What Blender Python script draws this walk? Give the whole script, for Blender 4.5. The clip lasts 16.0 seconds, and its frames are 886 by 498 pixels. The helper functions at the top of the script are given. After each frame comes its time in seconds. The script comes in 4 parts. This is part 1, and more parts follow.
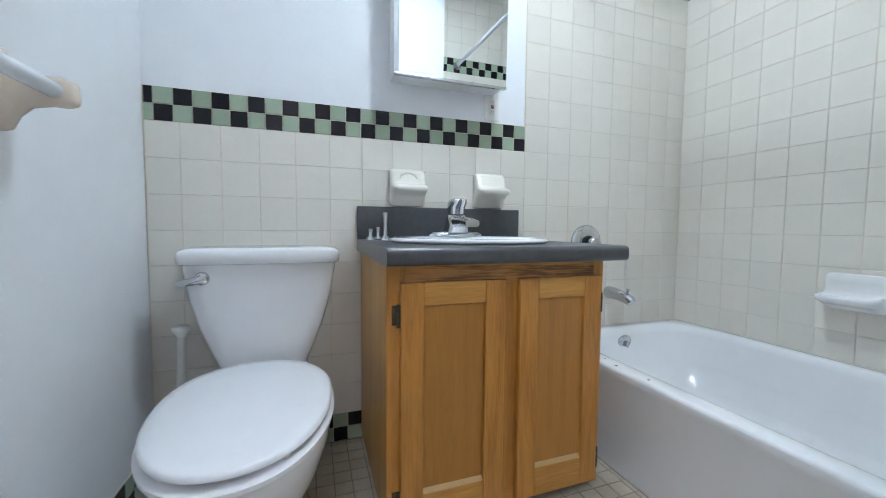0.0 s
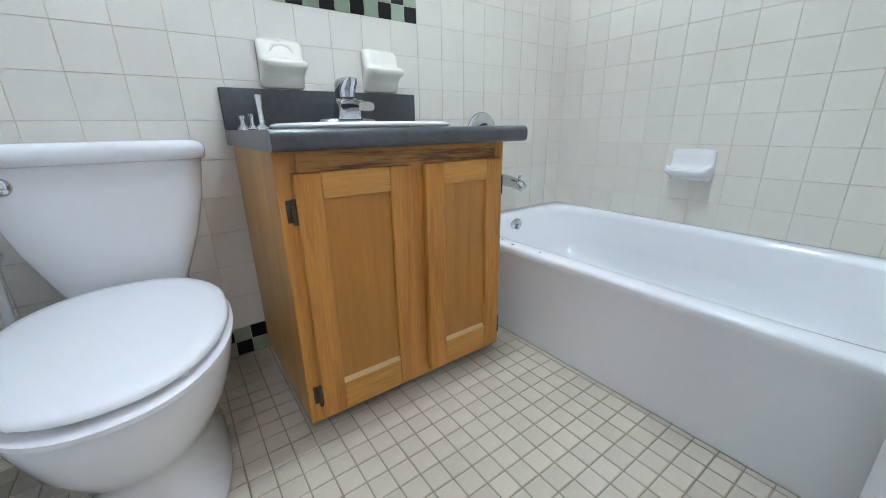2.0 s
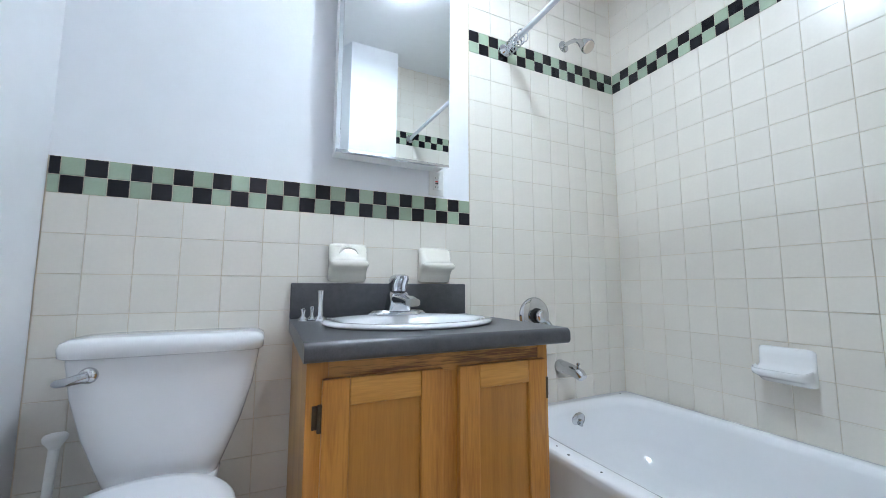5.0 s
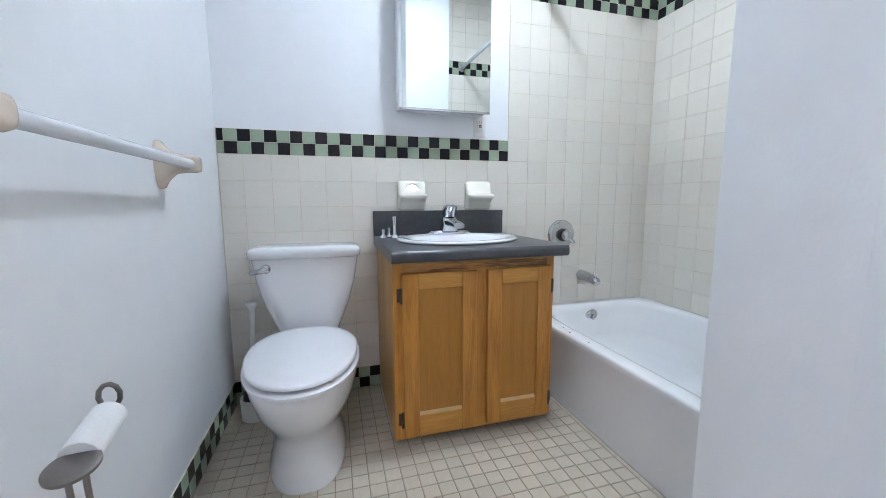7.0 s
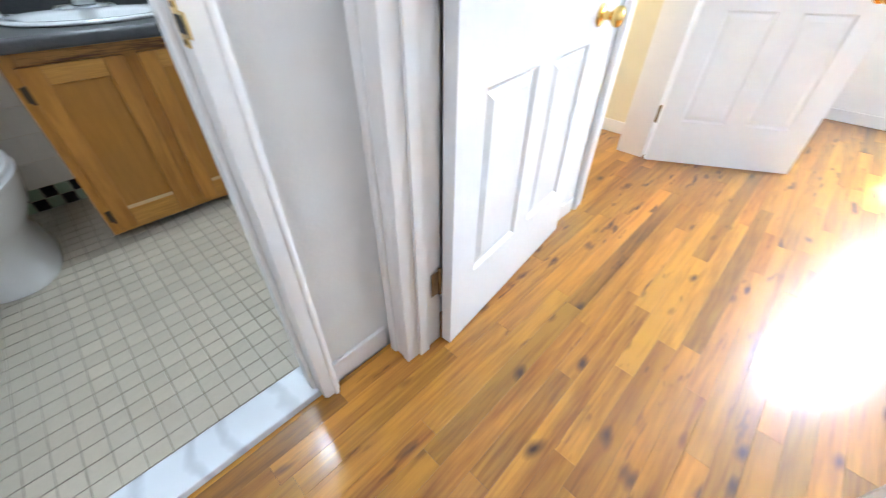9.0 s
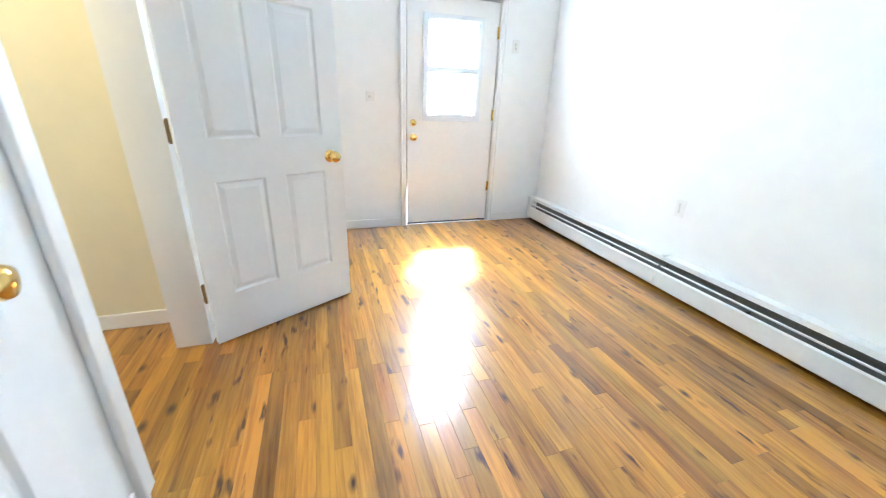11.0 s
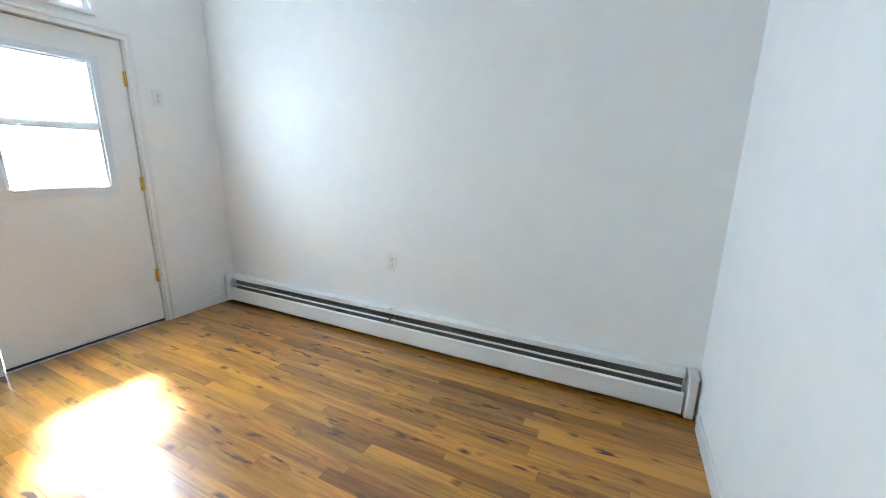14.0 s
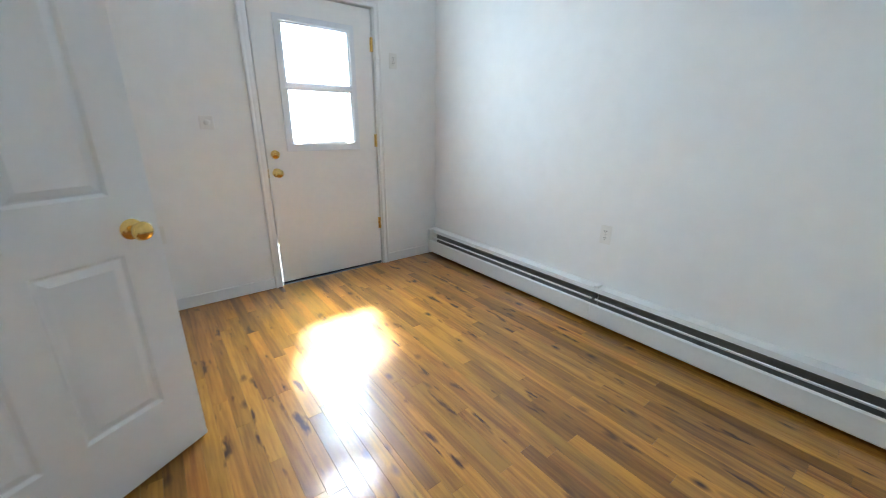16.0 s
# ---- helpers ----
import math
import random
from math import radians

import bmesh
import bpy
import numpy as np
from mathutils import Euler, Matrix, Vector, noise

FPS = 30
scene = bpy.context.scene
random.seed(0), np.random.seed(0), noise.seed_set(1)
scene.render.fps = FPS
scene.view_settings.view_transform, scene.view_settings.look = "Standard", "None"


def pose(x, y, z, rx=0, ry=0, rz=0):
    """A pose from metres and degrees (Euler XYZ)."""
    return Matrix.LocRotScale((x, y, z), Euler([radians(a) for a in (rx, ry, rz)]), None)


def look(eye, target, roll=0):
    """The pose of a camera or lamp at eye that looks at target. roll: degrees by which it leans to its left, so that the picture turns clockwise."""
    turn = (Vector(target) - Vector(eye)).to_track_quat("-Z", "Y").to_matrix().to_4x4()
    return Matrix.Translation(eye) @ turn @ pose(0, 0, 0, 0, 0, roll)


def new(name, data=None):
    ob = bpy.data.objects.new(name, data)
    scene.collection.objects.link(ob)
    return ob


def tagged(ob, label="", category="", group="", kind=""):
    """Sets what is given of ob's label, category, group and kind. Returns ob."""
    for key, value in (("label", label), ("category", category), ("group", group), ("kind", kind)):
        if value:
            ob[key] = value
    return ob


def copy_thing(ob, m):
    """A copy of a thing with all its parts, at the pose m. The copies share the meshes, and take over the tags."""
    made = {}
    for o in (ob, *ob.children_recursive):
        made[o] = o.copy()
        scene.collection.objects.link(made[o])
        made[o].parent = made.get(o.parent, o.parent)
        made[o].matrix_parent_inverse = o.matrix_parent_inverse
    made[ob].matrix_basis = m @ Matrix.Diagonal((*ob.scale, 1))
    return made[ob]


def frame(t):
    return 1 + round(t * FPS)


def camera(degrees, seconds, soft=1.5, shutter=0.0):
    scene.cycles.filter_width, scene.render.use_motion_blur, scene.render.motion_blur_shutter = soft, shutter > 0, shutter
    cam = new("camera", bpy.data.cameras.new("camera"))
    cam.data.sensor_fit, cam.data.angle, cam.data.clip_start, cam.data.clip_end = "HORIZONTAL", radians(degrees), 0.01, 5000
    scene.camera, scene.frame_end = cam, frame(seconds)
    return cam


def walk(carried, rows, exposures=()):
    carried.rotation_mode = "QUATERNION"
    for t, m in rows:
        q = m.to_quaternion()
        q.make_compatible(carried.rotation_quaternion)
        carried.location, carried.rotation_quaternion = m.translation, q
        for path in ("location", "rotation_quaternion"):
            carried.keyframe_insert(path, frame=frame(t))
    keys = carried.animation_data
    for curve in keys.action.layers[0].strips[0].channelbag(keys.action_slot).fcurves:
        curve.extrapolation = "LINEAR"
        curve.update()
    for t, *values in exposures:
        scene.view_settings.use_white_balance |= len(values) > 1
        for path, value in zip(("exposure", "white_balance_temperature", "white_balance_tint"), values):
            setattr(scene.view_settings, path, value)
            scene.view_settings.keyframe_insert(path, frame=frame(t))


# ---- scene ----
cam = camera(99.9, 16.0, 0.7, 0.2)
PATH = [
    (0, (0.525, -1.49, 0.874), (1.18, 0.396, 0.756), 0.5),
    (0.5, (0.544, -1.433, 0.886), (1.489, 0.325, 0.767), 0.0),
    (1, (0.545, -1.401, 0.871), (1.676, 0.226, 0.602), -0.4),
    (1.5, (0.528, -1.423, 0.853), (1.628, 0.135, 0.249), -1.0),
    (2, (0.519, -1.432, 0.821), (1.622, 0.117, 0.202), -1.0),
    (2.5, (0.548, -1.357, 0.858), (1.693, 0.23, 0.449), -1.0),
    (3, (0.604, -1.246, 0.926), (1.791, 0.364, 0.883), -1.1),
    (3.2, (0.614, -1.223, 0.954), (1.8, 0.385, 1.027), -1.0),
    (5.3, (0.611, -1.513, 0.939), (1.396, 0.316, 1.14), -0.0),
    (5.5, (0.599, -1.543, 0.951), (1.348, 0.303, 1.129), 0.0),
    (6, (0.588, -1.67, 0.968), (1.207, 0.232, 0.965), 0.1),
    (6.5, (0.54, -1.782, 0.983), (1.086, 0.13, 0.765), -0.1),
    (7, (0.504, -1.921, 0.998), (1.05, -0.014, 0.745), -0.2),
    (7.5, (0.511, -2.046, 1.019), (1.063, -0.152, 0.693), -0.0),
    (8, (0.576, -2.218, 1.032), (1.146, -0.392, 0.448), 0.2),
    (8.5, (0.643, -2.383, 0.97), (1.425, -0.794, 0.042), -0.7),
    (8.8, (0.758, -2.473, 1.081), (1.663, -1.168, -0.136), -1.9),
    (9, (0.774, -2.485, 1.059), (1.881, -1.411, -0.215), 0.4),
    (9.5, (0.923, -2.529, 1.093), (2.31, -1.896, -0.201), 1.9),
    (9.7, (0.99, -2.514, 1.101), (2.471, -2.033, -0.154), 1.8),
    (11.8, (1.533, -2.428, 1.196), (3.042, -3.65, 0.716), 1.3),
    (12, (1.552, -2.442, 1.196), (2.942, -3.802, 0.729), 1.3),
    (12.5, (1.609, -2.497, 1.239), (2.724, -4.096, 0.79), 1.0),
    (13, (1.669, -2.561, 1.246), (2.611, -4.268, 0.8), 0.9),
    (13.5, (1.715, -2.585, 1.252), (2.582, -4.331, 0.807), 0.8),
    (14, (1.775, -2.576, 1.264), (2.625, -4.329, 0.813), 0.8),
    (14.5, (1.883, -2.525, 1.312), (2.726, -4.275, 0.837), 1.1),
    (15, (1.947, -2.538, 1.288), (2.936, -4.199, 0.775), 0.2),
    (15.5, (2.053, -2.597, 1.283), (3.292, -4.068, 0.731), -0.2),
    (16, (2.074, -2.573, 1.197), (3.578, -3.735, 0.574), 0.4),
]
walk(cam, [(t, look(eye, target, roll)) for t, eye, target, roll in PATH],
     exposures=[(0, 5.22, 5850, 14), (1.5, 5.37, 5900, 16), (3, 5.5, 5800, 12), (5.5, 5.26, 5850, 17), (7, 5.28, 5900, 18), (8.0, 5.24, 5900, 17), (8.5, 5.24, 5850, 14), (9.0, 5.16, 5800, 10), (9.7, 5.1, 5650, 4), (11.8, 4.25, 5700, 2), (12.5, 4.02, 5650, 0), (14.5, 3.66, 5750, 3), (16, 3.5, 5700, 3)])

# ---- light ----
SUN_WAY = Vector((-0.77, 0.27, -1.09)).normalized()
world = bpy.data.worlds.new("sky")
scene.world = world
world.use_nodes = True
wn = world.node_tree
sky = wn.nodes.new("ShaderNodeTexSky")
sky.sky_type = "NISHITA"
sky.sun_disc = False
sky.sun_elevation = math.asin(-SUN_WAY.z)
sky.sun_rotation = math.atan2(-SUN_WAY.x, -SUN_WAY.y)
wn.links.new(sky.outputs[0], wn.nodes["Background"].inputs[0])
wn.nodes["Background"].inputs[1].default_value = 0.06


def lamp(name, kind, energy, color, place):
    data = bpy.data.lights.new(name, kind)
    data.energy, data.color = energy, color
    ob = new(name, data)
    ob.matrix_world = place
    return data


sun = lamp("sun", "SUN", 4.3, (1.0, 0.98, 0.95), look((9, -5, 6), Vector((9, -5, 6)) + SUN_WAY))
sun.angle = radians(6)
day = lamp("daylight_door", "AREA", 2.0, (0.76, 0.90, 1.0), look((5.15, -3.68, 1.46), (4.0, -3.56, 1.25)))
day.spread = radians(150)
day.shape, day.size, day.size_y = "RECTANGLE", 0.52, 0.80
day2 = lamp("daylight_transom", "AREA", 0.5, (0.70, 0.87, 1.0), look((4.998, -3.648, 2.385), (4.0, -3.648, 2.32)))
day2.shape, day2.size, day2.size_y = "RECTANGLE", 0.57, 0.36
bath_bulb = lamp("bathroom_ceiling_bulb", "AREA", 0.318, (0.72, 0.92, 0.935), look((1.24, -0.70, 2.63), (1.24, -0.70, 0)))
bath_bulb.shape, bath_bulb.size = "DISK", 0.13
far_bulb = lamp("next_room_bulb", "POINT", 1.5, (1.0, 0.78, 0.45), pose(3.0, -0.7, 2.35))
far_bulb.shadow_soft_size = 0.08
hall_bulb = lamp("hall_ceiling_bulb", "AREA", 0.14, (1.0, 0.86, 0.78), look((0.1, -2.55, 2.63), (0.1, -2.55, 0)))
hall_bulb.shape, hall_bulb.size = "DISK", 0.26


# ---- materials ----
def material(name, color, rough=0.5, metal=0.0, vary=0.0, scale=8.0, bump=0.0, bump_scale=60.0, coat=0.0, by_object=0.0, spec=0.5):
    """A principled surface with mottling at two scales, fine relief and, if asked, a tone of its own for every piece."""
    mat = bpy.data.materials.new(name)
    mat.use_nodes = True
    nt = mat.node_tree
    p = nt.nodes["Principled BSDF"]
    p.inputs["Roughness"].default_value = rough
    p.inputs["Metallic"].default_value = metal
    p.inputs["Coat Weight"].default_value = coat
    p.inputs["Coat Roughness"].default_value = 0.06
    p.inputs["Specular IOR Level"].default_value = spec
    p.inputs["Base Color"].default_value = (*color, 1)
    tc = nt.nodes.new("ShaderNodeTexCoord")
    out = None
    if vary:
        n1 = nt.nodes.new("ShaderNodeTexNoise")
        n1.inputs["Scale"].default_value = scale
        n1.inputs["Detail"].default_value = 6
        n2 = nt.nodes.new("ShaderNodeTexNoise")
        n2.inputs["Scale"].default_value = scale * 9
        n2.inputs["Detail"].default_value = 3
        for n in (n1, n2):
            nt.links.new(tc.outputs["Object"], n.inputs["Vector"])
        add = nt.nodes.new("ShaderNodeMath")
        add.operation = "ADD"
        nt.links.new(n1.outputs["Fac"], add.inputs[0])
        nt.links.new(n2.outputs["Fac"], add.inputs[1])
        ramp = nt.nodes.new("ShaderNodeMapRange")
        ramp.inputs[1].default_value, ramp.inputs[2].default_value = 0.6, 1.4
        ramp.inputs[3].default_value, ramp.inputs[4].default_value = 1 - vary, 1 + vary * 0.5
        nt.links.new(add.outputs[0], ramp.inputs[0])
        mul = nt.nodes.new("ShaderNodeMix")
        mul.data_type, mul.blend_type = "RGBA", "MULTIPLY"
        mul.inputs[0].default_value = 1
        mul.inputs[6].default_value = (*color, 1)
        nt.links.new(ramp.outputs[0], mul.inputs[7])
        out = mul.outputs[2]
    if by_object:
        info = nt.nodes.new("ShaderNodeObjectInfo")
        rr = nt.nodes.new("ShaderNodeMapRange")
        rr.inputs[3].default_value, rr.inputs[4].default_value = 1 - by_object, 1 + by_object * 0.4
        nt.links.new(info.outputs["Random"], rr.inputs[0])
        m2 = nt.nodes.new("ShaderNodeMix")
        m2.data_type, m2.blend_type = "RGBA", "MULTIPLY"
        m2.inputs[0].default_value = 1
        m2.inputs[6].default_value = (*color, 1)
        if out:
            nt.links.new(out, m2.inputs[6])
        nt.links.new(rr.outputs[0], m2.inputs[7])
        out = m2.outputs[2]
    if out:
        nt.links.new(out, p.inputs["Base Color"])
    if bump:
        nb = nt.nodes.new("ShaderNodeTexNoise")
        nb.inputs["Scale"].default_value = bump_scale
        nb.inputs["Detail"].default_value = 5
        nt.links.new(tc.outputs["Object"], nb.inputs["Vector"])
        b = nt.nodes.new("ShaderNodeBump")
        b.inputs["Strength"].default_value = bump
        b.inputs["Distance"].default_value = 0.004
        nt.links.new(nb.outputs["Fac"], b.inputs["Height"])
        nt.links.new(b.outputs["Normal"], p.inputs["Normal"])
    return mat


def wood(name, dark, light, along, grain=14.0, rough=0.4, by_object=0.0, coat=0.2, knots=0.0, shift=False, tight=(0.5, 0.95), coat_rough=0.12, spec=0.5):
    """Boards with grain along one axis; knots are dark blots; every piece may have its own tone and place in the log."""
    mat = bpy.data.materials.new(name)
    mat.use_nodes = True
    nt = mat.node_tree
    p = nt.nodes["Principled BSDF"]
    p.inputs["Roughness"].default_value = rough
    p.inputs["Coat Weight"].default_value = coat
    p.inputs["Coat Roughness"].default_value = coat_rough
    p.inputs["Specular IOR Level"].default_value = spec
    tc = nt.nodes.new("ShaderNodeTexCoord")
    src = tc.outputs["Object"]
    info = nt.nodes.new("ShaderNodeObjectInfo")
    if shift:
        off = nt.nodes.new("ShaderNodeVectorMath")
        off.operation = "MULTIPLY_ADD"
        off.inputs[1].default_value = (1, 1, 1)
        comb = nt.nodes.new("ShaderNodeCombineXYZ")
        k = nt.nodes.new("ShaderNodeMath")
        k.operation = "MULTIPLY"
        k.inputs[1].default_value = 37.0
        nt.links.new(info.outputs["Random"], k.inputs[0])
        for i in range(3):
            nt.links.new(k.outputs[0], comb.inputs[i])
        nt.links.new(src, off.inputs[0])
        nt.links.new(comb.outputs[0], off.inputs[2])
        src = off.outputs[0]
    stretch = nt.nodes.new("ShaderNodeMapping")
    sc = [grain, grain, grain]
    sc["xyz".index(along)] = grain * 0.07
    stretch.inputs["Scale"].default_value = sc
    nt.links.new(src, stretch.inputs["Vector"])
    n1 = nt.nodes.new("ShaderNodeTexNoise")
    n1.inputs["Scale"].default_value = 1.0
    n1.inputs["Detail"].default_value = 8
    n1.inputs["Distortion"].default_value = 0.8
    n2 = nt.nodes.new("ShaderNodeTexNoise")
    n2.inputs["Scale"].default_value = 8.0
    n2.inputs["Detail"].default_value = 4
    for n in (n1, n2):
        nt.links.new(stretch.outputs[0], n.inputs["Vector"])
    mixn = nt.nodes.new("ShaderNodeMath")
    mixn.operation = "MULTIPLY_ADD"
    mixn.inputs[1].default_value = 0.55
    nt.links.new(n2.outputs["Fac"], mixn.inputs[0])
    nt.links.new(n1.outputs["Fac"], mixn.inputs[2])
    ramp = nt.nodes.new("ShaderNodeValToRGB")
    ramp.color_ramp.elements[0].position, ramp.color_ramp.elements[1].position = tight
    ramp.color_ramp.elements[0].color, ramp.color_ramp.elements[1].color = (*dark, 1), (*light, 1)
    nt.links.new(mixn.outputs[0], ramp.inputs[0])
    out = ramp.outputs[0]
    if by_object:
        hsv = nt.nodes.new("ShaderNodeHueSaturation")
        rr = nt.nodes.new("ShaderNodeMapRange")
        rr.inputs[3].default_value, rr.inputs[4].default_value = 1 - by_object, 1 + by_object * 0.3
        pw = nt.nodes.new("ShaderNodeMath")
        pw.operation = "POWER"
        pw.inputs[1].default_value = 0.55
        nt.links.new(info.outputs["Random"], pw.inputs[0])
        nt.links.new(pw.outputs[0], rr.inputs[0])
        nt.links.new(rr.outputs[0], hsv.inputs["Value"])
        h1 = nt.nodes.new("ShaderNodeMath")
        h1.operation = "MULTIPLY"
        h1.inputs[1].default_value = 7.31
        h2 = nt.nodes.new("ShaderNodeMath")
        h2.operation = "FRACT"
        h3 = nt.nodes.new("ShaderNodeMapRange")
        h3.inputs[3].default_value, h3.inputs[4].default_value = 0.494, 0.505
        nt.links.new(info.outputs["Random"], h1.inputs[0])
        nt.links.new(h1.outputs[0], h2.inputs[0])
        nt.links.new(h2.outputs[0], h3.inputs[0])
        nt.links.new(h3.outputs[0], hsv.inputs["Hue"])
        nt.links.new(out, hsv.inputs["Color"])
        out = hsv.outputs[0]
    if knots:
        kn = nt.nodes.new("ShaderNodeMapping")
        s2 = [19.0, 19.0, 19.0]
        s2["xyz".index(along)] = 4.5
        kn.inputs["Scale"].default_value = s2
        nt.links.new(src, kn.inputs["Vector"])
        v = nt.nodes.new("ShaderNodeTexNoise")
        v.inputs["Scale"].default_value = 1.0
        v.inputs["Detail"].default_value = 3
        nt.links.new(kn.outputs[0], v.inputs["Vector"])
        kr = nt.nodes.new("ShaderNodeMapRange")
        kr.inputs[1].default_value, kr.inputs[2].default_value = 0.63, 0.71
        kr.inputs[3].default_value, kr.inputs[4].default_value = 0.0, knots
        nt.links.new(v.outputs["Fac"], kr.inputs[0])
        mk = nt.nodes.new("ShaderNodeMix")
        mk.data_type = "RGBA"
        mk.inputs[7].default_value = (dark[0] * 0.35, dark[1] * 0.3, dark[2] * 0.4, 1)
        nt.links.new(kr.outputs[0], mk.inputs[0])
        nt.links.new(out, mk.inputs[6])
        out = mk.outputs[2]
        vk = nt.nodes.new("ShaderNodeTexVoronoi")
        vk.inputs["Scale"].default_value = 1.0
        ks = nt.nodes.new("ShaderNodeVectorMath")
        ks.operation = "MULTIPLY"
        ks.inputs[1].default_value = (4.4 if along == "x" else 9.0, 7.5, 8.0)
        warp = nt.nodes.new("ShaderNodeVectorMath")
        warp.operation = "MULTIPLY_ADD"
        warp.inputs[1].default_value = (0.15, 0.06, 0.05)
        nt.links.new(n1.outputs["Color"], warp.inputs[0])
        nt.links.new(src, warp.inputs[2])
        nt.links.new(warp.outputs[0], ks.inputs[0])
        nt.links.new(ks.outputs[0], vk.inputs["Vector"])
        vr = nt.nodes.new("ShaderNodeMapRange")
        vr.inputs[1].default_value, vr.inputs[2].default_value = 0.04, 0.185
        vr.inputs[3].default_value, vr.inputs[4].default_value = knots, 0.0
        nt.links.new(vk.outputs["Distance"], vr.inputs[0])
        mv = nt.nodes.new("ShaderNodeMix")
        mv.data_type = "RGBA"
        mv.inputs[7].default_value = (dark[0] * 0.28, dark[1] * 0.28, dark[2] * 0.6, 1)
        nt.links.new(vr.outputs[0], mv.inputs[0])
        nt.links.new(out, mv.inputs[6])
        out = mv.outputs[2]
    nt.links.new(out, p.inputs["Base Color"])
    b = nt.nodes.new("ShaderNodeBump")
    b.inputs["Strength"].default_value = 0.08
    b.inputs["Distance"].default_value = 0.002
    nt.links.new(mixn.outputs[0], b.inputs["Height"])
    nt.links.new(b.outputs["Normal"], p.inputs["Normal"])
    return mat


def glow(name, color, strength):
    mat = bpy.data.materials.new(name)
    mat.use_nodes = True
    p = mat.node_tree.nodes["Principled BSDF"]
    p.inputs["Base Color"].default_value = (0.9, 0.9, 0.9, 1)
    p.inputs["Emission Color"].default_value = (*color, 1)
    p.inputs["Emission Strength"].default_value = strength
    return mat


PAINT = material("white_wall_paint", (0.80, 0.81, 0.83), 0.55, vary=0.035, scale=1.3, bump=0.10, bump_scale=120)
PAINT_ROOM = material("white_room_paint", (0.865, 0.865, 0.86), 0.75, spec=0.2, vary=0.04, scale=1.1, bump=0.12, bump_scale=90)
PAINT_CREAM = material("cream_wall_paint", (0.78, 0.72, 0.55), 0.55, vary=0.03, scale=1.5, bump=0.1)
CEIL = material("ceiling_paint", (0.85, 0.855, 0.86), 0.7, vary=0.03, scale=2, bump=0.15, bump_scale=80)
TRIM = material("white_trim_paint", (0.84, 0.835, 0.835), 0.4, vary=0.02, scale=5, bump=0.02, bump_scale=40)
DOORP = material("white_door_paint", (0.82, 0.83, 0.85), 0.3, vary=0.025, scale=4, bump=0.05, bump_scale=50)
DOORX = material("white_steel_door_paint", (0.86, 0.855, 0.85), 0.4, vary=0.03, scale=3, bump=0.03, bump_scale=30)
TILE = material("cream_glazed_tile", (0.76, 0.715, 0.64), 0.22, vary=0.03, scale=9, bump=0.03, bump_scale=12, by_object=0.035)
TILE_G = material("sage_green_glazed_tile", (0.36, 0.44, 0.32), 0.22, vary=0.06, scale=20, by_object=0.15)
TILE_K = material("black_glazed_tile", (0.012, 0.011, 0.014), 0.2, spec=0.3, vary=0.1, scale=20, by_object=0.2)
GROUT = material("cream_grout", (0.70, 0.60, 0.46), 0.85, vary=0.2, scale=6, bump=0.3, bump_scale=150)
GROUT_F = material("dirty_floor_grout", (0.31, 0.26, 0.195), 0.9, vary=0.3, scale=5, bump=0.3, bump_scale=150)
FTILE = material("cream_floor_tile", (0.56, 0.50, 0.405), 0.38, vary=0.08, scale=14, bump=0.06, bump_scale=40, by_object=0.09)
CHINA = material("white_vitreous_china", (0.80, 0.80, 0.81), 0.12, vary=0.015, scale=3, coat=0.5)
SEATP = material("white_seat_plastic", (0.80, 0.80, 0.82), 0.25, vary=0.015, scale=4)
ENAMEL = material("white_tub_enamel", (0.80, 0.81, 0.83), 0.15, vary=0.02, scale=3, coat=0.4)
DISH = material("ivory_glazed_ceramic", (0.80, 0.765, 0.67), 0.12, vary=0.02, scale=6, coat=0.4)
DISH_W = material("white_glazed_ceramic", (0.80, 0.80, 0.80), 0.15, vary=0.02, scale=6, coat=0.4)
IVORY = material("ivory_ceramic_bracket", (0.70, 0.60, 0.50), 0.25, vary=0.05, scale=12)
COUNTER = material("charcoal_laminate", (0.075, 0.077, 0.085), 0.32, vary=0.35, scale=40, bump=0.05, bump_scale=200)
CHROME = material("chrome", (0.58, 0.59, 0.61), 0.07, metal=1.0)
STEEL = material("brushed_grey_metal", (0.24, 0.215, 0.20), 0.38, metal=0.85, vary=0.1, scale=30)
BRASS = material("polished_brass", (0.83, 0.58, 0.20), 0.16, metal=1.0, vary=0.08, scale=30)
BRASS_OLD = material("tarnished_brass", (0.23, 0.15, 0.07), 0.4, metal=0.8, vary=0.3, scale=40)
HINGE = material("aged_hinge_metal", (0.10, 0.075, 0.05), 0.45, metal=0.8, vary=0.3, scale=50)
DARK = material("dark_gap", (0.03, 0.028, 0.026), 0.7, vary=0.3, scale=20)
PLATE = material("aged_white_plate", (0.80, 0.79, 0.76), 0.4, vary=0.04, scale=10)
PLASTIC = material("white_plastic", (0.76, 0.755, 0.73), 0.35, vary=0.02, scale=8)
CLEAR = material("pale_translucent_rod", (0.68, 0.70, 0.73), 0.2, vary=0.03, scale=12)
PAPER = material("toilet_paper", (0.84, 0.84, 0.84), 0.9, vary=0.04, scale=30, bump=0.3, bump_scale=150)
HEAT = material("white_heater_enamel", (0.78, 0.78, 0.77), 0.35, vary=0.05, scale=4, bump=0.03, bump_scale=20)
# element and backing toned down to put the shade of the heater slot in
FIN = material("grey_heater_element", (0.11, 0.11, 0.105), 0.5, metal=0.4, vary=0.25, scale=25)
SLOT_SHADE = material("grey_heater_slot_shade", (0.19, 0.185, 0.175), 0.6, vary=0.2, scale=15)
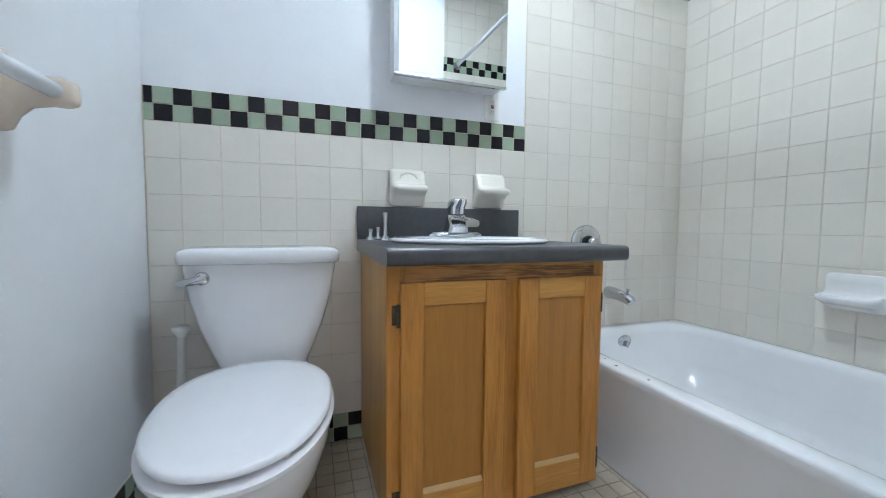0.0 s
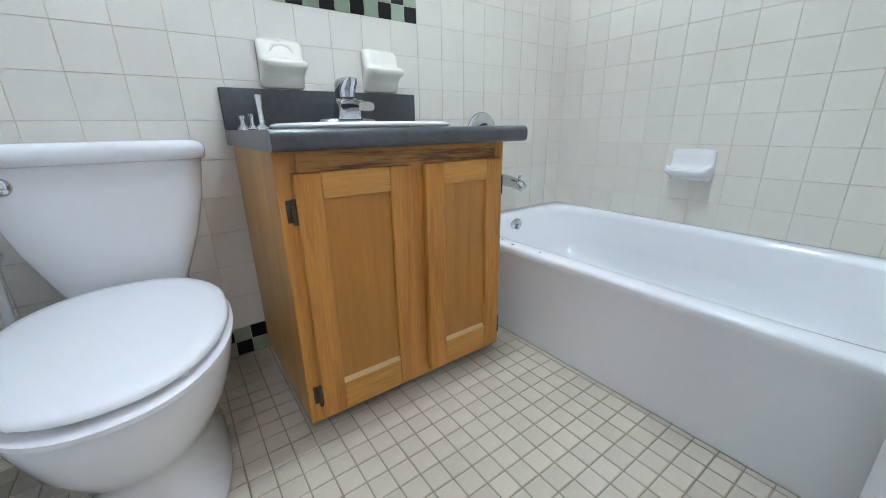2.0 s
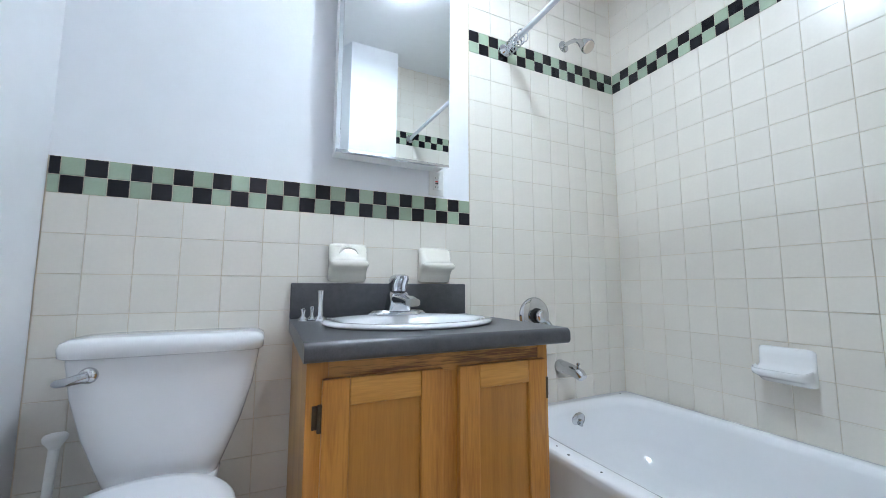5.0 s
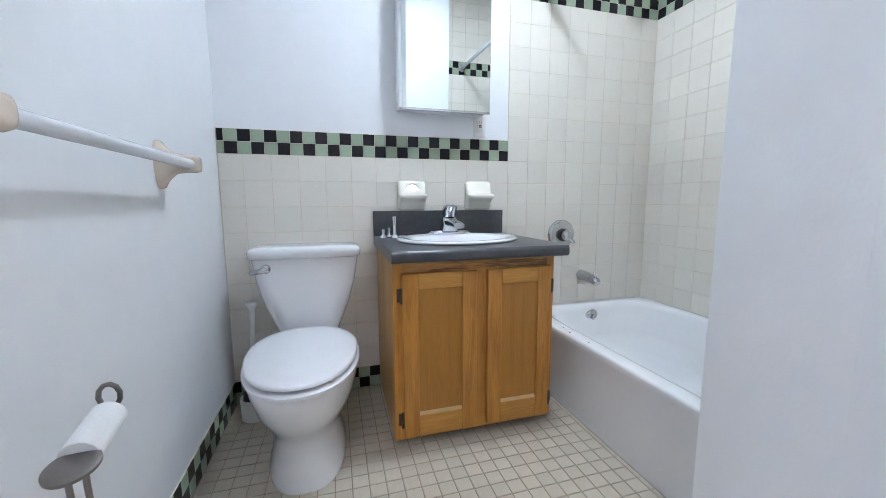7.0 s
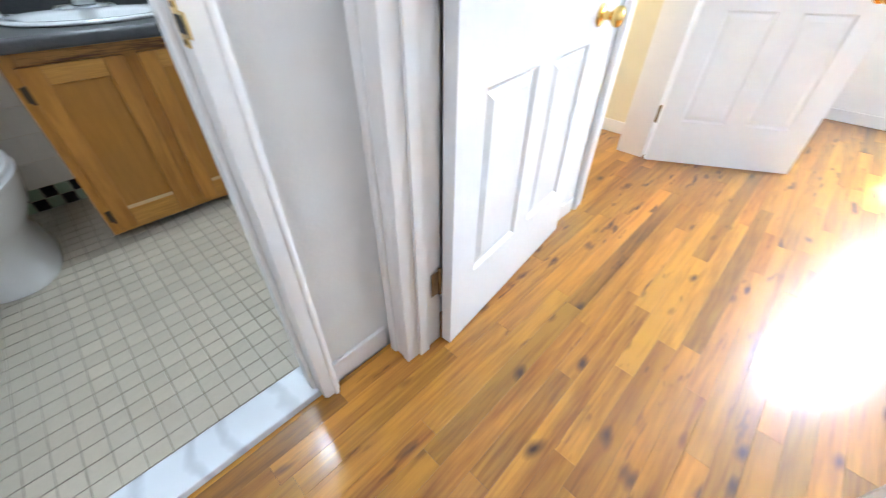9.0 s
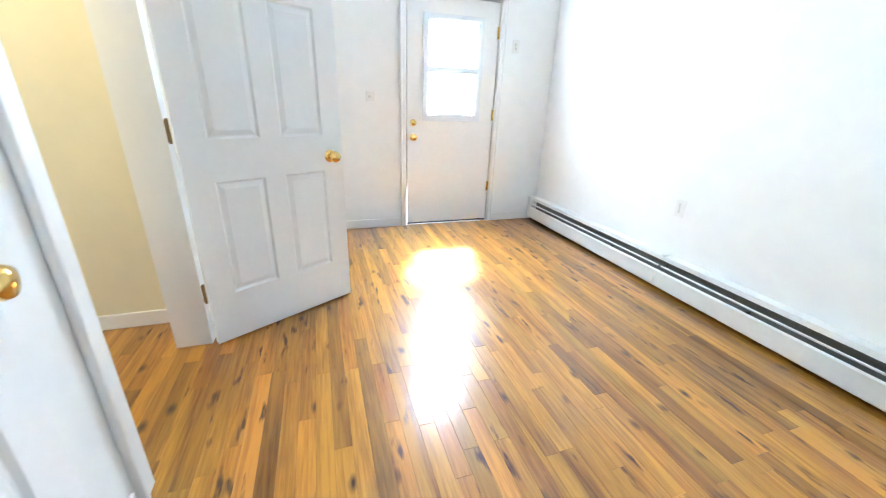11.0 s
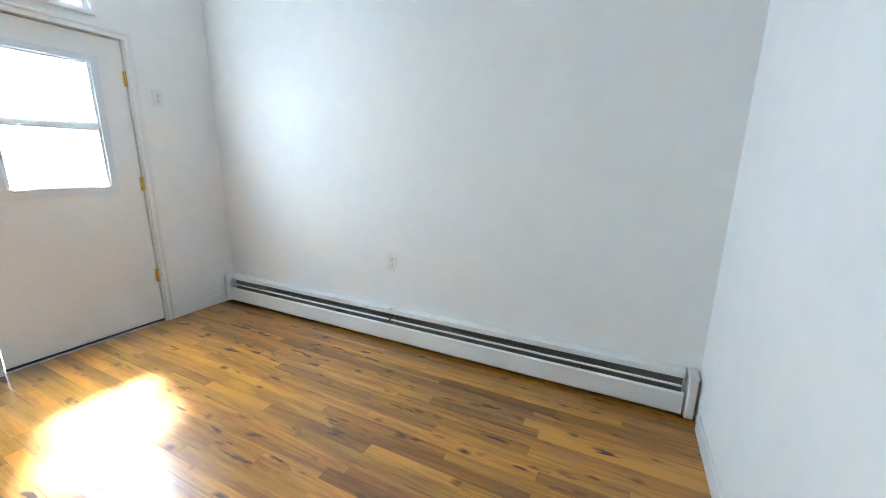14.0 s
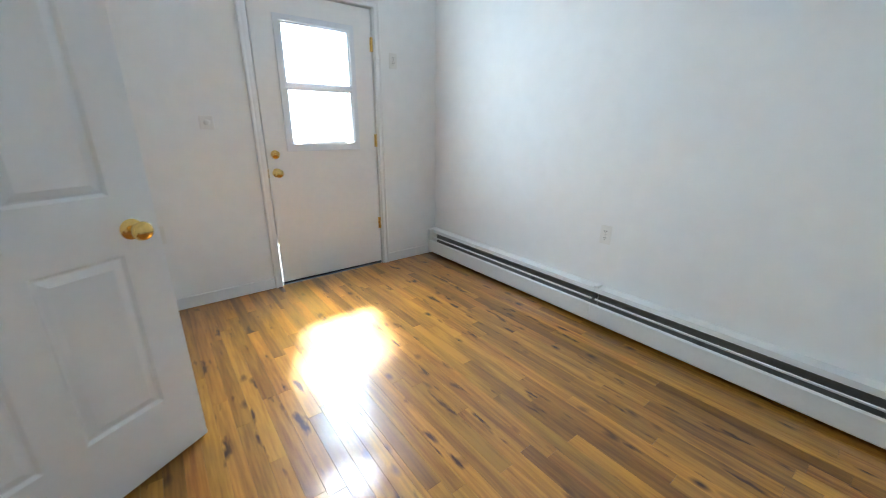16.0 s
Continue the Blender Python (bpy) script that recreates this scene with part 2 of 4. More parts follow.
# near-black for rubber, bristles and chips, and for the valve's painted dark ring
RUBBER_SHADE = material("dark_rubber_and_shade", (0.025, 0.023, 0.022), 0.7, vary=0.2, scale=20)
RED = material("red_plastic", (0.5, 0.04, 0.03), 0.4)
VINYL = material("pale_blue_grey_window_frame", (0.78, 0.81, 0.86), 0.4, vary=0.03, scale=10)
GROUND = material("pale_concrete", (0.50, 0.49, 0.46), 0.85, vary=0.15, scale=2, bump=0.3, bump_scale=40)
OAK = wood("honey_oak", (0.36, 0.142, 0.020), (0.55, 0.245, 0.040), "z", 30, 0.36, tight=(0.55, 0.92))
OAK_X = wood("honey_oak_crosswise", (0.38, 0.16, 0.024), (0.62, 0.31, 0.058), "x", 26, 0.36)
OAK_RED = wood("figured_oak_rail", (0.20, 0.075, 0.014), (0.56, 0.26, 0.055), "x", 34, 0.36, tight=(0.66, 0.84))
OAK_PANEL = wood("plain_oak_panel", (0.35, 0.148, 0.020), (0.45, 0.20, 0.030), "z", 30, 0.34)
WORN_LIT = material("worn_lit_wood_edge", (0.64, 0.43, 0.20), 0.45, vary=0.15, scale=30)
PLY = wood("oak_side_panel", (0.40, 0.19, 0.040), (0.56, 0.30, 0.078), "z", 12, 0.4)
PLANK = wood("varnished_floorboards", (0.175, 0.060, 0.006), (0.52, 0.238, 0.026), "x", 11, 0.32, by_object=0.52, coat=1.0, coat_rough=0.14, spec=0.35, tight=(0.48, 0.92), knots=1.0, shift=True)

MIRROR = bpy.data.materials.new("mirror")
MIRROR.use_nodes = True
MIRROR.node_tree.nodes["Principled BSDF"].inputs["Metallic"].default_value = 1
MIRROR.node_tree.nodes["Principled BSDF"].inputs["Roughness"].default_value = 0.01
MIRROR.node_tree.nodes["Principled BSDF"].inputs["Base Color"].default_value = (0.86, 0.90, 0.91, 1)
GLASS = bpy.data.materials.new("window_glass")
GLASS.use_nodes = True
GLASS.node_tree.nodes["Principled BSDF"].inputs["Transmission Weight"].default_value = 1
GLASS.node_tree.nodes["Principled BSDF"].inputs["Roughness"].default_value = 0.0
GLASS.node_tree.nodes["Principled BSDF"].inputs["IOR"].default_value = 1.45
FROST = bpy.data.materials.new("frosted_glass")
FROST.use_nodes = True
FROST.node_tree.nodes["Principled BSDF"].inputs["Transmission Weight"].default_value = 1
FROST.node_tree.nodes["Principled BSDF"].inputs["Roughness"].default_value = 0.6
DOME = glow("lit_frosted_glass", (0.93, 0.97, 1.0), 1.2)


def marble():
    mat = material("grey_veined_marble", (0.62, 0.65, 0.70), 0.25, vary=0.12, scale=6)
    nt = mat.node_tree
    w = nt.nodes.new("ShaderNodeTexWave")
    w.inputs["Scale"].default_value = 3
    w.inputs["Distortion"].default_value = 9
    w.inputs["Detail"].default_value = 4
    tc = nt.nodes["Texture Coordinate"]
    nt.links.new(tc.outputs["Object"], w.inputs["Vector"])
    r = nt.nodes.new("ShaderNodeValToRGB")
    r.color_ramp.elements[0].color, r.color_ramp.elements[1].color = (0.52, 0.55, 0.60, 1), (0.68, 0.71, 0.76, 1)
    r.color_ramp.elements[1].position = 0.35
    nt.links.new(w.outputs["Fac"], r.inputs[0])
    nt.links.new(r.outputs[0], nt.nodes["Principled BSDF"].inputs["Base Color"])
    return mat


MARBLE = marble()


# ---- shapes ----
def finish(bm, name, mat, smooth=False, angle=35):
    bmesh.ops.recalc_face_normals(bm, faces=bm.faces)
    me = bpy.data.meshes.new(name)
    if smooth:
        lim = radians(angle)
        for f in bm.faces:
            f.smooth = True
        for e in bm.edges:
            e.smooth = len(e.link_faces) != 2 or e.calc_face_angle(0) < lim
    bm.to_mesh(me)
    bm.free()
    me.materials.append(mat)
    return me


def part(name, bm, mat, parent=None, label="", smooth=False, angle=35):
    ob = new(name, finish(bm, name, mat, smooth, angle))
    if parent:
        ob.parent = parent
    if label:
        ob["label"] = label
    return ob


def thing(name, label, category, group="", kind="", at=None):
    ob = new(name)
    if at is not None:
        ob.matrix_world = at
    return tagged(ob, label, category, group, kind)


def box(lo, hi, bevel=0.0, bm=None, seg=2):
    own = bmesh.new()
    bmesh.ops.create_cube(own, size=1)
    for v in own.verts:
        v.co = Vector([lo[i] + (v.co[i] + 0.5) * (hi[i] - lo[i]) for i in range(3)])
    if bevel:
        bmesh.ops.bevel(own, geom=own.edges[:], offset=bevel, segments=seg, affect="EDGES", profile=0.5)
    if bm is None:
        return own
    return merge(bm, own)


def merge(bm, other, m=None):
    if m is not None:
        bmesh.ops.transform(other, matrix=m, verts=other.verts)
    me = bpy.data.meshes.new("tmp")
    other.to_mesh(me)
    other.free()
    bm.from_mesh(me)
    bpy.data.meshes.remove(me)
    return bm


def loft(rings, cap0=True, cap1=True, bm=None):
    bm = bm or bmesh.new()
    rows = [[bm.verts.new(c) for c in ring] for ring in rings]
    n = len(rows[0])
    for a, b in zip(rows, rows[1:]):
        for i in range(n):
            bm.faces.new((a[i], a[(i + 1) % n], b[(i + 1) % n], b[i]))
    if cap0:
        bm.faces.new(rows[0][::-1])
    if cap1:
        bm.faces.new(rows[-1])
    return bm


def oval(cx, cy, z, rx, ry, power=2.0, n=40, ry_back=None):
    """A super-ellipse ring; ry towards -y, ry_back towards +y."""
    pts = []
    for i in range(n):
        a = 2 * math.pi * i / n
        c, s = math.cos(a), math.sin(a)
        x = math.copysign(abs(c) ** (2 / power), c) * rx
        y = math.copysign(abs(s) ** (2 / power), s)
        y *= (ry_back if (ry_back is not None and y > 0) else ry)
        pts.append((cx + x, cy + y, z))
    return pts


def tube(points, r, n=12, bm=None, closed=False):
    """A round bar along a line of points; r is one radius or one for each point."""
    pts = [Vector(p) for p in points]
    rr = r if isinstance(r, (list, tuple)) else [r] * len(pts)
    rings, up = [], None
    for i, p in enumerate(pts):
        d = (pts[min(i + 1, len(pts) - 1)] - pts[max(i - 1, 0)]).normalized()
        if up is None:
            up = d.orthogonal().normalized()
        up = (up - d * up.dot(d)).normalized()
        side = d.cross(up)
        rings.append([p + (up * math.cos(2 * math.pi * k / n) + side * math.sin(2 * math.pi * k / n)) * rr[i] for k in range(n)])
    return loft(rings, True, True, bm)


def lathe(profile, m, n=28, bm=None):
    """Profile rows (radius, height) turned about the z of the pose m."""
    rings = [[m @ Vector((r * math.cos(2 * math.pi * k / n), r * math.sin(2 * math.pi * k / n), h)) for k in range(n)] for r, h in profile]
    return loft(rings, True, True, bm)


def piece_mesh(name, sx, sy, h, mat, ch=0.0025):
    """A small slab, its top edges chamfered, standing on its own z = 0, centred."""
    bm = bmesh.new()
    rings = []
    for z, d in ((-0.002, 0), (h - ch, 0), (h, ch)):
        a, b = sx / 2 - d, sy / 2 - d
        rings.append([(-a, -b, z), (a, -b, z), (a, b, z), (-a, b, z)])
    loft(rings, False, True, bm)
    return finish(bm, name, mat)



# ---- large structure ----
TOP = 2.72
ZF = 0.02


def wall(name, boxes, mat, label):
    bm = bmesh.new()
    for lo, hi in boxes:
        box(lo, hi, 0, bm)
    return tagged(part(name, bm, mat), label, "wall", kind="structure")


wall_back = wall("wall_bath_back", [((-0.12, 0.006, -0.1), (2.511, 0.126, TOP))], PAINT, "white painted bathroom wall above a tiled wainscot")
wall_west = wall("wall_bath_west", [((-0.12, -1.70, -0.1), (0, 0.006, TOP))], PAINT, "plain white painted bathroom wall with a towel bar")
wall_east = wall("wall_bath_east", [((2.391, -1.70, -0.1), (2.511, 0.006, TOP))], PAINT, "cream tiled wall along the bathtub")
wall_end = wall("wall_bath_end", [((1.46, -1.70, -0.1), (2.391, -1.636, TOP))], PAINT, "cream tiled wall at the foot of the bathtub")
SPLAY = [(1.10, -1.46), (1.46, -1.46), (1.46, -1.699), (0.99, -1.699), (0.99, -1.7615), (0.9545, -1.7615)]
wall_chase = tagged(part("wall_bath_chase", loft([[(x, y, z) for x, y in SPLAY] for z in (-0.1, TOP)]), PAINT), "white painted boxed-out wall beside the bathroom door", "wall", kind="structure")
wall("wall_hall_north", [((-0.9, -1.80, -0.1), (0.19, -1.70, TOP)), ((0.984, -1.80, -0.1), (1.22, -1.70, TOP)), ((0.19, -1.80, 2.05), (0.984, -1.70, TOP))], PAINT_ROOM, "white painted hall wall round the bathroom doorway")
wall("wall_doorway", [((1.22, -1.915, -0.1), (1.33, -1.70, TOP)), ((1.22, -4.71, -0.1), (1.33, -2.80, TOP)), ((1.22, -2.80, 2.06), (1.33, -1.915, TOP))], PAINT_ROOM, "white painted wall with the doorway into the room")
wall("wall_room_north", [((1.33, -1.83, -0.1), (2.45, -1.70, TOP)), ((3.26, -1.83, -0.1), (4.97, -1.70, TOP)), ((2.45, -1.83, 2.06), (3.26, -1.70, TOP))], PAINT_ROOM, "white painted room wall with a side doorway")
wall("wall_room_east", [((4.97, -1.83, -0.4), (5.13, -1.70, TOP)), ((4.97, -3.228, -0.4), (5.13, -1.83, TOP)), ((4.97, -4.83, -0.4), (5.13, -4.113, TOP)),
                        ((4.97, -4.113, 2.05), (5.13, -3.228, 2.17)), ((4.97, -4.113, 2.60), (5.13, -3.228, TOP)),
                        ((4.97, -3.33, 2.17), (5.13, -3.228, 2.60)), ((4.97, -4.113, 2.17), (5.13, -3.965, 2.60))], PAINT_ROOM, "white painted outer wall with the entrance door")
wall("wall_room_south", [((1.22, -4.83, -0.1), (4.97, -4.71, TOP))], PAINT_ROOM, "long white painted wall above the baseboard heater")
wall("wall_hall_south", [((-0.9, -3.22, -0.1), (1.22, -3.10, TOP))], PAINT_ROOM, "plain white hall wall")
wall("wall_hall_west", [((-1.02, -3.22, -0.1), (-0.9, -1.70, TOP))], PAINT_ROOM, "plain white wall closing the hall")
wall("wall_next_east", [((3.52, -1.70, -0.1), (3.64, 0.62, TOP))], PAINT_CREAM, "cream painted wall of the next room in warm light")
wall("wall_next_north", [((2.511, 0.5, -0.1), (3.52, 0.62, TOP))], PAINT_CREAM, "cream painted wall closing the next room")
for nm, lo, hi in (("ceiling_bath", (-0.12, -1.70, TOP), (2.511, 0.126, TOP + 0.1)), ("ceiling_room", (1.22, -4.83, TOP), (5.13, -1.70, TOP + 0.1)),
                   ("ceiling_hall", (-1.02, -3.22, TOP), (1.22, -1.70, TOP + 0.1)), ("ceiling_next", (2.511, -1.70, TOP), (3.64, 0.62, TOP + 0.1))):
    tagged(part(nm, box(lo, hi), CEIL), "flat white painted ceiling", "ceiling", kind="structure")
floor_bath = tagged(part("floor_bath", box((-0.12, -1.72, -0.1), (2.511, 0.126, ZF - 0.003)), GROUT_F), "small square cream floor tiles with dirty grout", "floor", kind="structure")
floor_room = tagged(part("floor_room", box((1.22, -4.83, -0.12), (4.99, -1.70, -0.004)), DARK), "varnished knotty wood strip floor, honey brown", "floor", kind="structure")
floor_hall = tagged(part("floor_hall", box((-1.02, -3.22, -0.12), (1.22, -1.815, -0.004)), DARK), "varnished wood strip floor of the hall", "floor", kind="structure")
floor_next = tagged(part("floor_next", box((2.511, -1.70, -0.12), (3.64, 0.62, -0.004)), DARK), "varnished wood floor of the next room", "floor", kind="structure")
tagged(part("ground", box((4.99, -60, -0.5), (120, 60, -0.25)), GROUND), "pale concrete ground outside the entrance door", "ground", kind="structure")
tagged(part("door_sill", box((4.985, -4.113, -0.3), (5.20, -3.228, -0.006), 0.004), DARK), "dark worn door sill", "sill", kind="structure")
tagged(part("marble_threshold", box((0.17, -1.815, -0.02), (0.97, -1.695, ZF + 0.004), 0.004), MARBLE), "pale grey veined marble threshold at the bathroom doorway", "threshold", kind="structure")


def baseboard(a, b, side, h=0.085, mat=TRIM):
    """A skirting board from a to b on the floor; side is the way that it stands out from the wall."""
    t = 0.014
    lo = [min(a[0], b[0]), min(a[1], b[1]), 0.001]
    hi = [max(a[0], b[0]), max(a[1], b[1]), h]
    if side[0]:
        lo[0], hi[0] = (a[0], a[0] + t) if side[0] > 0 else (a[0] - t, a[0])
    else:
        lo[1], hi[1] = (a[1], a[1] + t) if side[1] > 0 else (a[1] - t, a[1])
    tagged(part("baseboard", box(lo, hi, 0.004), mat), "white painted wooden baseboard along the wall", "baseboard", kind="structure")


baseboard((4.97, -3.165), (4.97, -1.83), (-1, 0))
baseboard((4.97, -4.70), (4.97, -4.165), (-1, 0))
baseboard((1.33, -4.55), (1.33, -2.87), (1, 0))
baseboard((0.99, -1.80), (1.20, -1.80), (0, -1))
baseboard((3.34, -1.83), (4.955, -1.83), (0, -1))
baseboard((1.36, -1.83), (2.37, -1.83), (0, -1))
baseboard((3.52, -1.69), (3.52, 0.49), (-1, 0))


def casing(name, lo, hi, out, bead_low, mat=TRIM):
    """Door trim: a flat board with a thicker rounded bead along its outer edge. out: axis index and sign; bead_low: bead at the low or high edge."""
    bm = box(lo, hi, 0.005)
    ax, sg = out
    across = [i for i in range(3) if i != ax and hi[i] - lo[i] < 0.3]
    if across:
        w = across[0]
        l2, h2 = list(lo), list(hi)
        width = (hi[w] - lo[w]) * 0.38
        if bead_low:
            h2[w] = lo[w] + width
            l2[w] = lo[w] - 0.001
        else:
            l2[w] = hi[w] - width
            h2[w] = hi[w] + 0.001
        if sg > 0:
            h2[ax] = hi[ax] + 0.009
        else:
            l2[ax] = lo[ax] - 0.009
        box(l2, h2, 0.007, bm, 3)
    return bm


def trim_set(name, boards, label):
    th = thing(name, label, "door frame", kind="structure")
    for nm, bm in boards:
        part(nm, bm, TRIM, th, smooth=True)
    return th


# bathroom doorway: jambs, stops and hall-side casing
trim_set("trim_bath_door", [
    ("jamb", box((0.940, -1.848, ZF), (0.990, -1.7622, 2.05), 0.002)),
    ("jamb", box((0.168, -1.8235, ZF), (0.195, -1.69, 2.05), 0.002)),
    ("head", box((0.195, -1.8235, 2.035), (0.940, -1.69, 2.057), 0.002)),
    ("stop", box((0.928, -1.800, ZF), (0.9395, -1.762, 2.03), 0.003)),
    ("stop", box((0.1955, -1.788, ZF), (0.207, -1.693, 2.03), 0.003)),
    ("casing", casing("c", (0.947, -1.843, 0.001), (0.986, -1.8005, 2.11), (1, -1), False)),
    ("casing", casing("c", (0.118, -1.828, 0.001), (0.183, -1.8005, 2.11), (1, -1), True)),
    ("casing", casing("c", (0.118, -1.8275, 2.045), (0.986, -1.801, 2.115), (1, -1), False)),
], "white painted wooden frame of the bathroom doorway")
sp = tagged(part("strike_plate", box((0.9372, -1.868, 0.957), (0.9396, -1.845, 0.989), 0.001, box((0.9372, -1.847, 0.944), (0.9396, -1.822, 1.002), 0.001)), BRASS), "brass strike plate on the bathroom door jamb", "strike plate")
part("hole", box((0.9364, -1.852, 0.962), (0.9373, -1.830, 0.984)), DARK, sp)
for z in (0.951, 0.995):
    part("screw", lathe([(0.004, 0), (0.003, 0.0015)], pose(0.9372, -1.834, z, 0, -90, 0), 10), BRASS_OLD, sp)

# room doorway: jambs, stops, casings on both sides
trim_set("trim_room_door", [
    ("jamb", box((1.20, -1.920, 0.001), (1.345, -1.895, 2.06), 0.002)),
    ("jamb", box((1.20, -2.82, 0.001), (1.345, -2.795, 2.06), 0.002)),
    ("head", box((1.20, -2.795, 2.045), (1.345, -1.920, 2.065), 0.002)),
    ("stop", box((1.245, -1.9315, 0.001), (1.285, -1.9205, 2.04), 0.003)),
    ("stop", box((1.245, -2.7945, 0.001), (1.285, -2.784, 2.04), 0.003)),
    ("casing", casing("c", (1.203, -1.908, 0.001), (1.2195, -1.835, 2.12), (0, -1), False)),
    ("casing", casing("c", (1.203, -2.88, 0.001), (1.2195, -2.807, 2.12), (0, -1), True)),
    ("casing", casing("c", (1.2035, -2.88, 2.052), (1.219, -1.835, 2.125), (0, -1), False)),
    ("casing", casing("c", (1.3305, -2.88, 0.001), (1.347, -2.807, 2.12), (0, 1), True)),
    ("casing", casing("c", (1.3305, -1.908, 0.001), (1.347, -1.835, 2.12), (0, 1), False)),
    ("casing", casing("c", (1.331, -2.88, 2.052), (1.3465, -1.835, 2.125), (0, 1), False)),
], "white painted moulded frame of the room doorway")
sp = tagged(part("strike_plate", box((1.297, -2.7948, 0.875), (1.343, -2.792, 0.955), 0.001), BRASS), "brass strike plate on the room door jamb", "strike plate")
part("hole", box((1.307, -2.7922, 0.90), (1.328, -2.7912, 0.93)), DARK, sp)
for z in (0.885, 0.945):
    part("screw", lathe([(0.004, 0), (0.003, 0.0015)], pose(1.318, -2.792, z, -90, 0, 0), 10), BRASS_OLD, sp)

# side doorway to the next room
trim_set("trim_side_door", [
    ("jamb", box((3.24, -1.845, 0.001), (3.265, -1.685, 2.06), 0.002)),
    ("jamb", box((2.445, -1.845, 0.001), (2.465, -1.685, 2.06), 0.002)),
    ("head", box((2.465, -1.845, 2.045), (3.24, -1.685, 2.065), 0.002)),
    ("casing", casing("c", (3.258, -1.847, 0.001), (3.325, -1.8305, 2.12), (1, -1), False)),
    ("casing", casing("c", (2.385, -1.847, 0.001), (2.452, -1.8305, 2.12), (1, -1), True)),
    ("casing", casing("c", (2.385, -1.8465, 2.052), (3.325, -1.831, 2.125), (1, -1), False)),
], "white painted frame of the side doorway")


# ---- doors ----
def knob(parent, m, name="knob", mat=BRASS):
    """A turned knob with its rose, standing along the z of m."""
    part(name, lathe([(0.031, 0), (0.033, 0.004), (0.028, 0.009), (0.013, 0.013), (0.011, 0.03), (0.016, 0.036), (0.027, 0.046),
                      (0.030, 0.058), (0.026, 0.068), (0.014, 0.073), (0.004, 0.074)], m, 28), mat, parent, "polished brass knob", True, 60)


def hinge(parent, m, h=0.089, mat=BRASS_OLD):
    bm = tube([m @ Vector((0, 0, -h / 2)), m @ Vector((0, 0, h / 2))], 0.0065, 12)
    own = box((-0.034, -0.0012, -h / 2), (0.0, 0.0012, h / 2), 0.0006)
    merge(bm, own, m)
    for z in (-h / 2 - 0.003, h / 2 + 0.003):
        merge(bm, lathe([(0.0065, -0.003), (0.007, 0), (0.004, 0.003)], m @ pose(0, 0, z), 12))
    part("hinge", bm, mat, parent, "tarnished brass hinge", True)


def panel_leaf(width, height=2.02, thick=0.035):
    """A moulded six-panel leaf: hinge edge at x = 0, faces at y = 0 and -thick."""
    bm = bmesh.new()
    st, mid = 0.115, 0.10
    pw = (width - 2 * st - mid) / 2
    xs = [0, st, st + pw, st + pw + mid, width - st, width]
    zs = [0, 0.25, 0.80, 0.985, 1.565, 1.675, 1.90, height]
    for y, flip in ((0, False), (-thick, True)):
        g = [[bm.verts.new((x, y, z)) for x in xs] for z in zs]
        panes = []
        for j in range(len(zs) - 1):
            for i in range(len(xs) - 1):
                q = [g[j][i], g[j][i + 1], g[j + 1][i + 1], g[j + 1][i]]
                f = bm.faces.new(q if flip else q[::-1])
                if i in (1, 3) and j in (1, 3, 5):
                    panes.append(f)
        bm.normal_update()
        bmesh.ops.inset_individual(bm, faces=panes, thickness=0.014, depth=-0.010)
        bmesh.ops.inset_individual(bm, faces=panes, thickness=0.008, depth=0.0)
        bmesh.ops.inset_individual(bm, faces=panes, thickness=0.030, depth=0.008)
    bm.verts.ensure_lookup_table()
    own = bmesh.new()
    r0 = [(0, 0, 0), (width, 0, 0), (width, -thick, 0), (0, -thick, 0)]
    r1 = [(x, y, height) for x, y, z in r0]
    loft([r0, r1], True, True, own)
    own.normal_update()
    bmesh.ops.delete(own, geom=[f for f in own.faces if abs(f.normal.y) > 0.9], context="FACES_ONLY")
    merge(bm, own)
    bmesh.ops.remove_doubles(bm, verts=bm.verts, dist=0.0002)
    return bm


def swing_door(name, width, hinge_at, angle, label, plate_turn):
    d = thing(name, label, "door", at=pose(hinge_at[0], hinge_at[1], 0.010, 0, 0, angle))
    part("leaf", panel_leaf(width), DOORP, d, smooth=True, angle=12)
    knob(d, pose(width - 0.08, 0, 0.875, -90, 0, 0))
    knob(d, pose(width - 0.08, -0.035, 0.875, 90, 0, 0))
    part("latch", box((width - 0.0005, -0.03, 0.86), (width + 0.0015, -0.005, 0.93), 0.0004), BRASS, d, "brass latch plate")
    for z in (0.27, 1.02, 1.78):
        hinge(d, pose(-0.005, 0.006, z, 0, 0, plate_turn - angle))
    return d


swing_door("room_door", 0.83, (1.342, -1.932), 6.3, "open white six-panel door with brass knobs, folded back to the wall", 0)
swing_door("side_door", 0.785, (3.242, -1.862), -59.5, "half-open white six-panel door with brass knobs", -90)

# entrance door: flat steel leaf with a half-height sash
xd = thing("entrance_door", "closed white flat steel entrance door with a glazed upper half", "door")
DX0, DX1 = 4.99, 5.03
Y0, Y1 = -4.105, -3.238
GY0, GY1, GZ0, GZ1 = -3.945, -3.395, 1.03, 1.895
bm = bmesh.new()
for lo, hi in (((DX0, Y0, 0.016), (DX1, Y1, GZ0)), ((DX0, Y0, GZ1), (DX1, Y1, 2.04)), ((DX0, Y0, GZ0), (DX1, GY0, GZ1)), ((DX0, GY1, GZ0), (DX1, Y1, GZ1))):
    box(lo, hi, 0, bm)
bmesh.ops.remove_doubles(bm, verts=bm.verts, dist=0.0005)
part("leaf", bm, DOORX, xd)
part("window_frame", box((DX0 - 0.012, GY0 - 0.012, GZ0 - 0.012), (DX0 - 0.001, GY0 + 0.028, GZ1 + 0.012), 0.003), VINYL, xd, "pale blue-grey glazing frame")
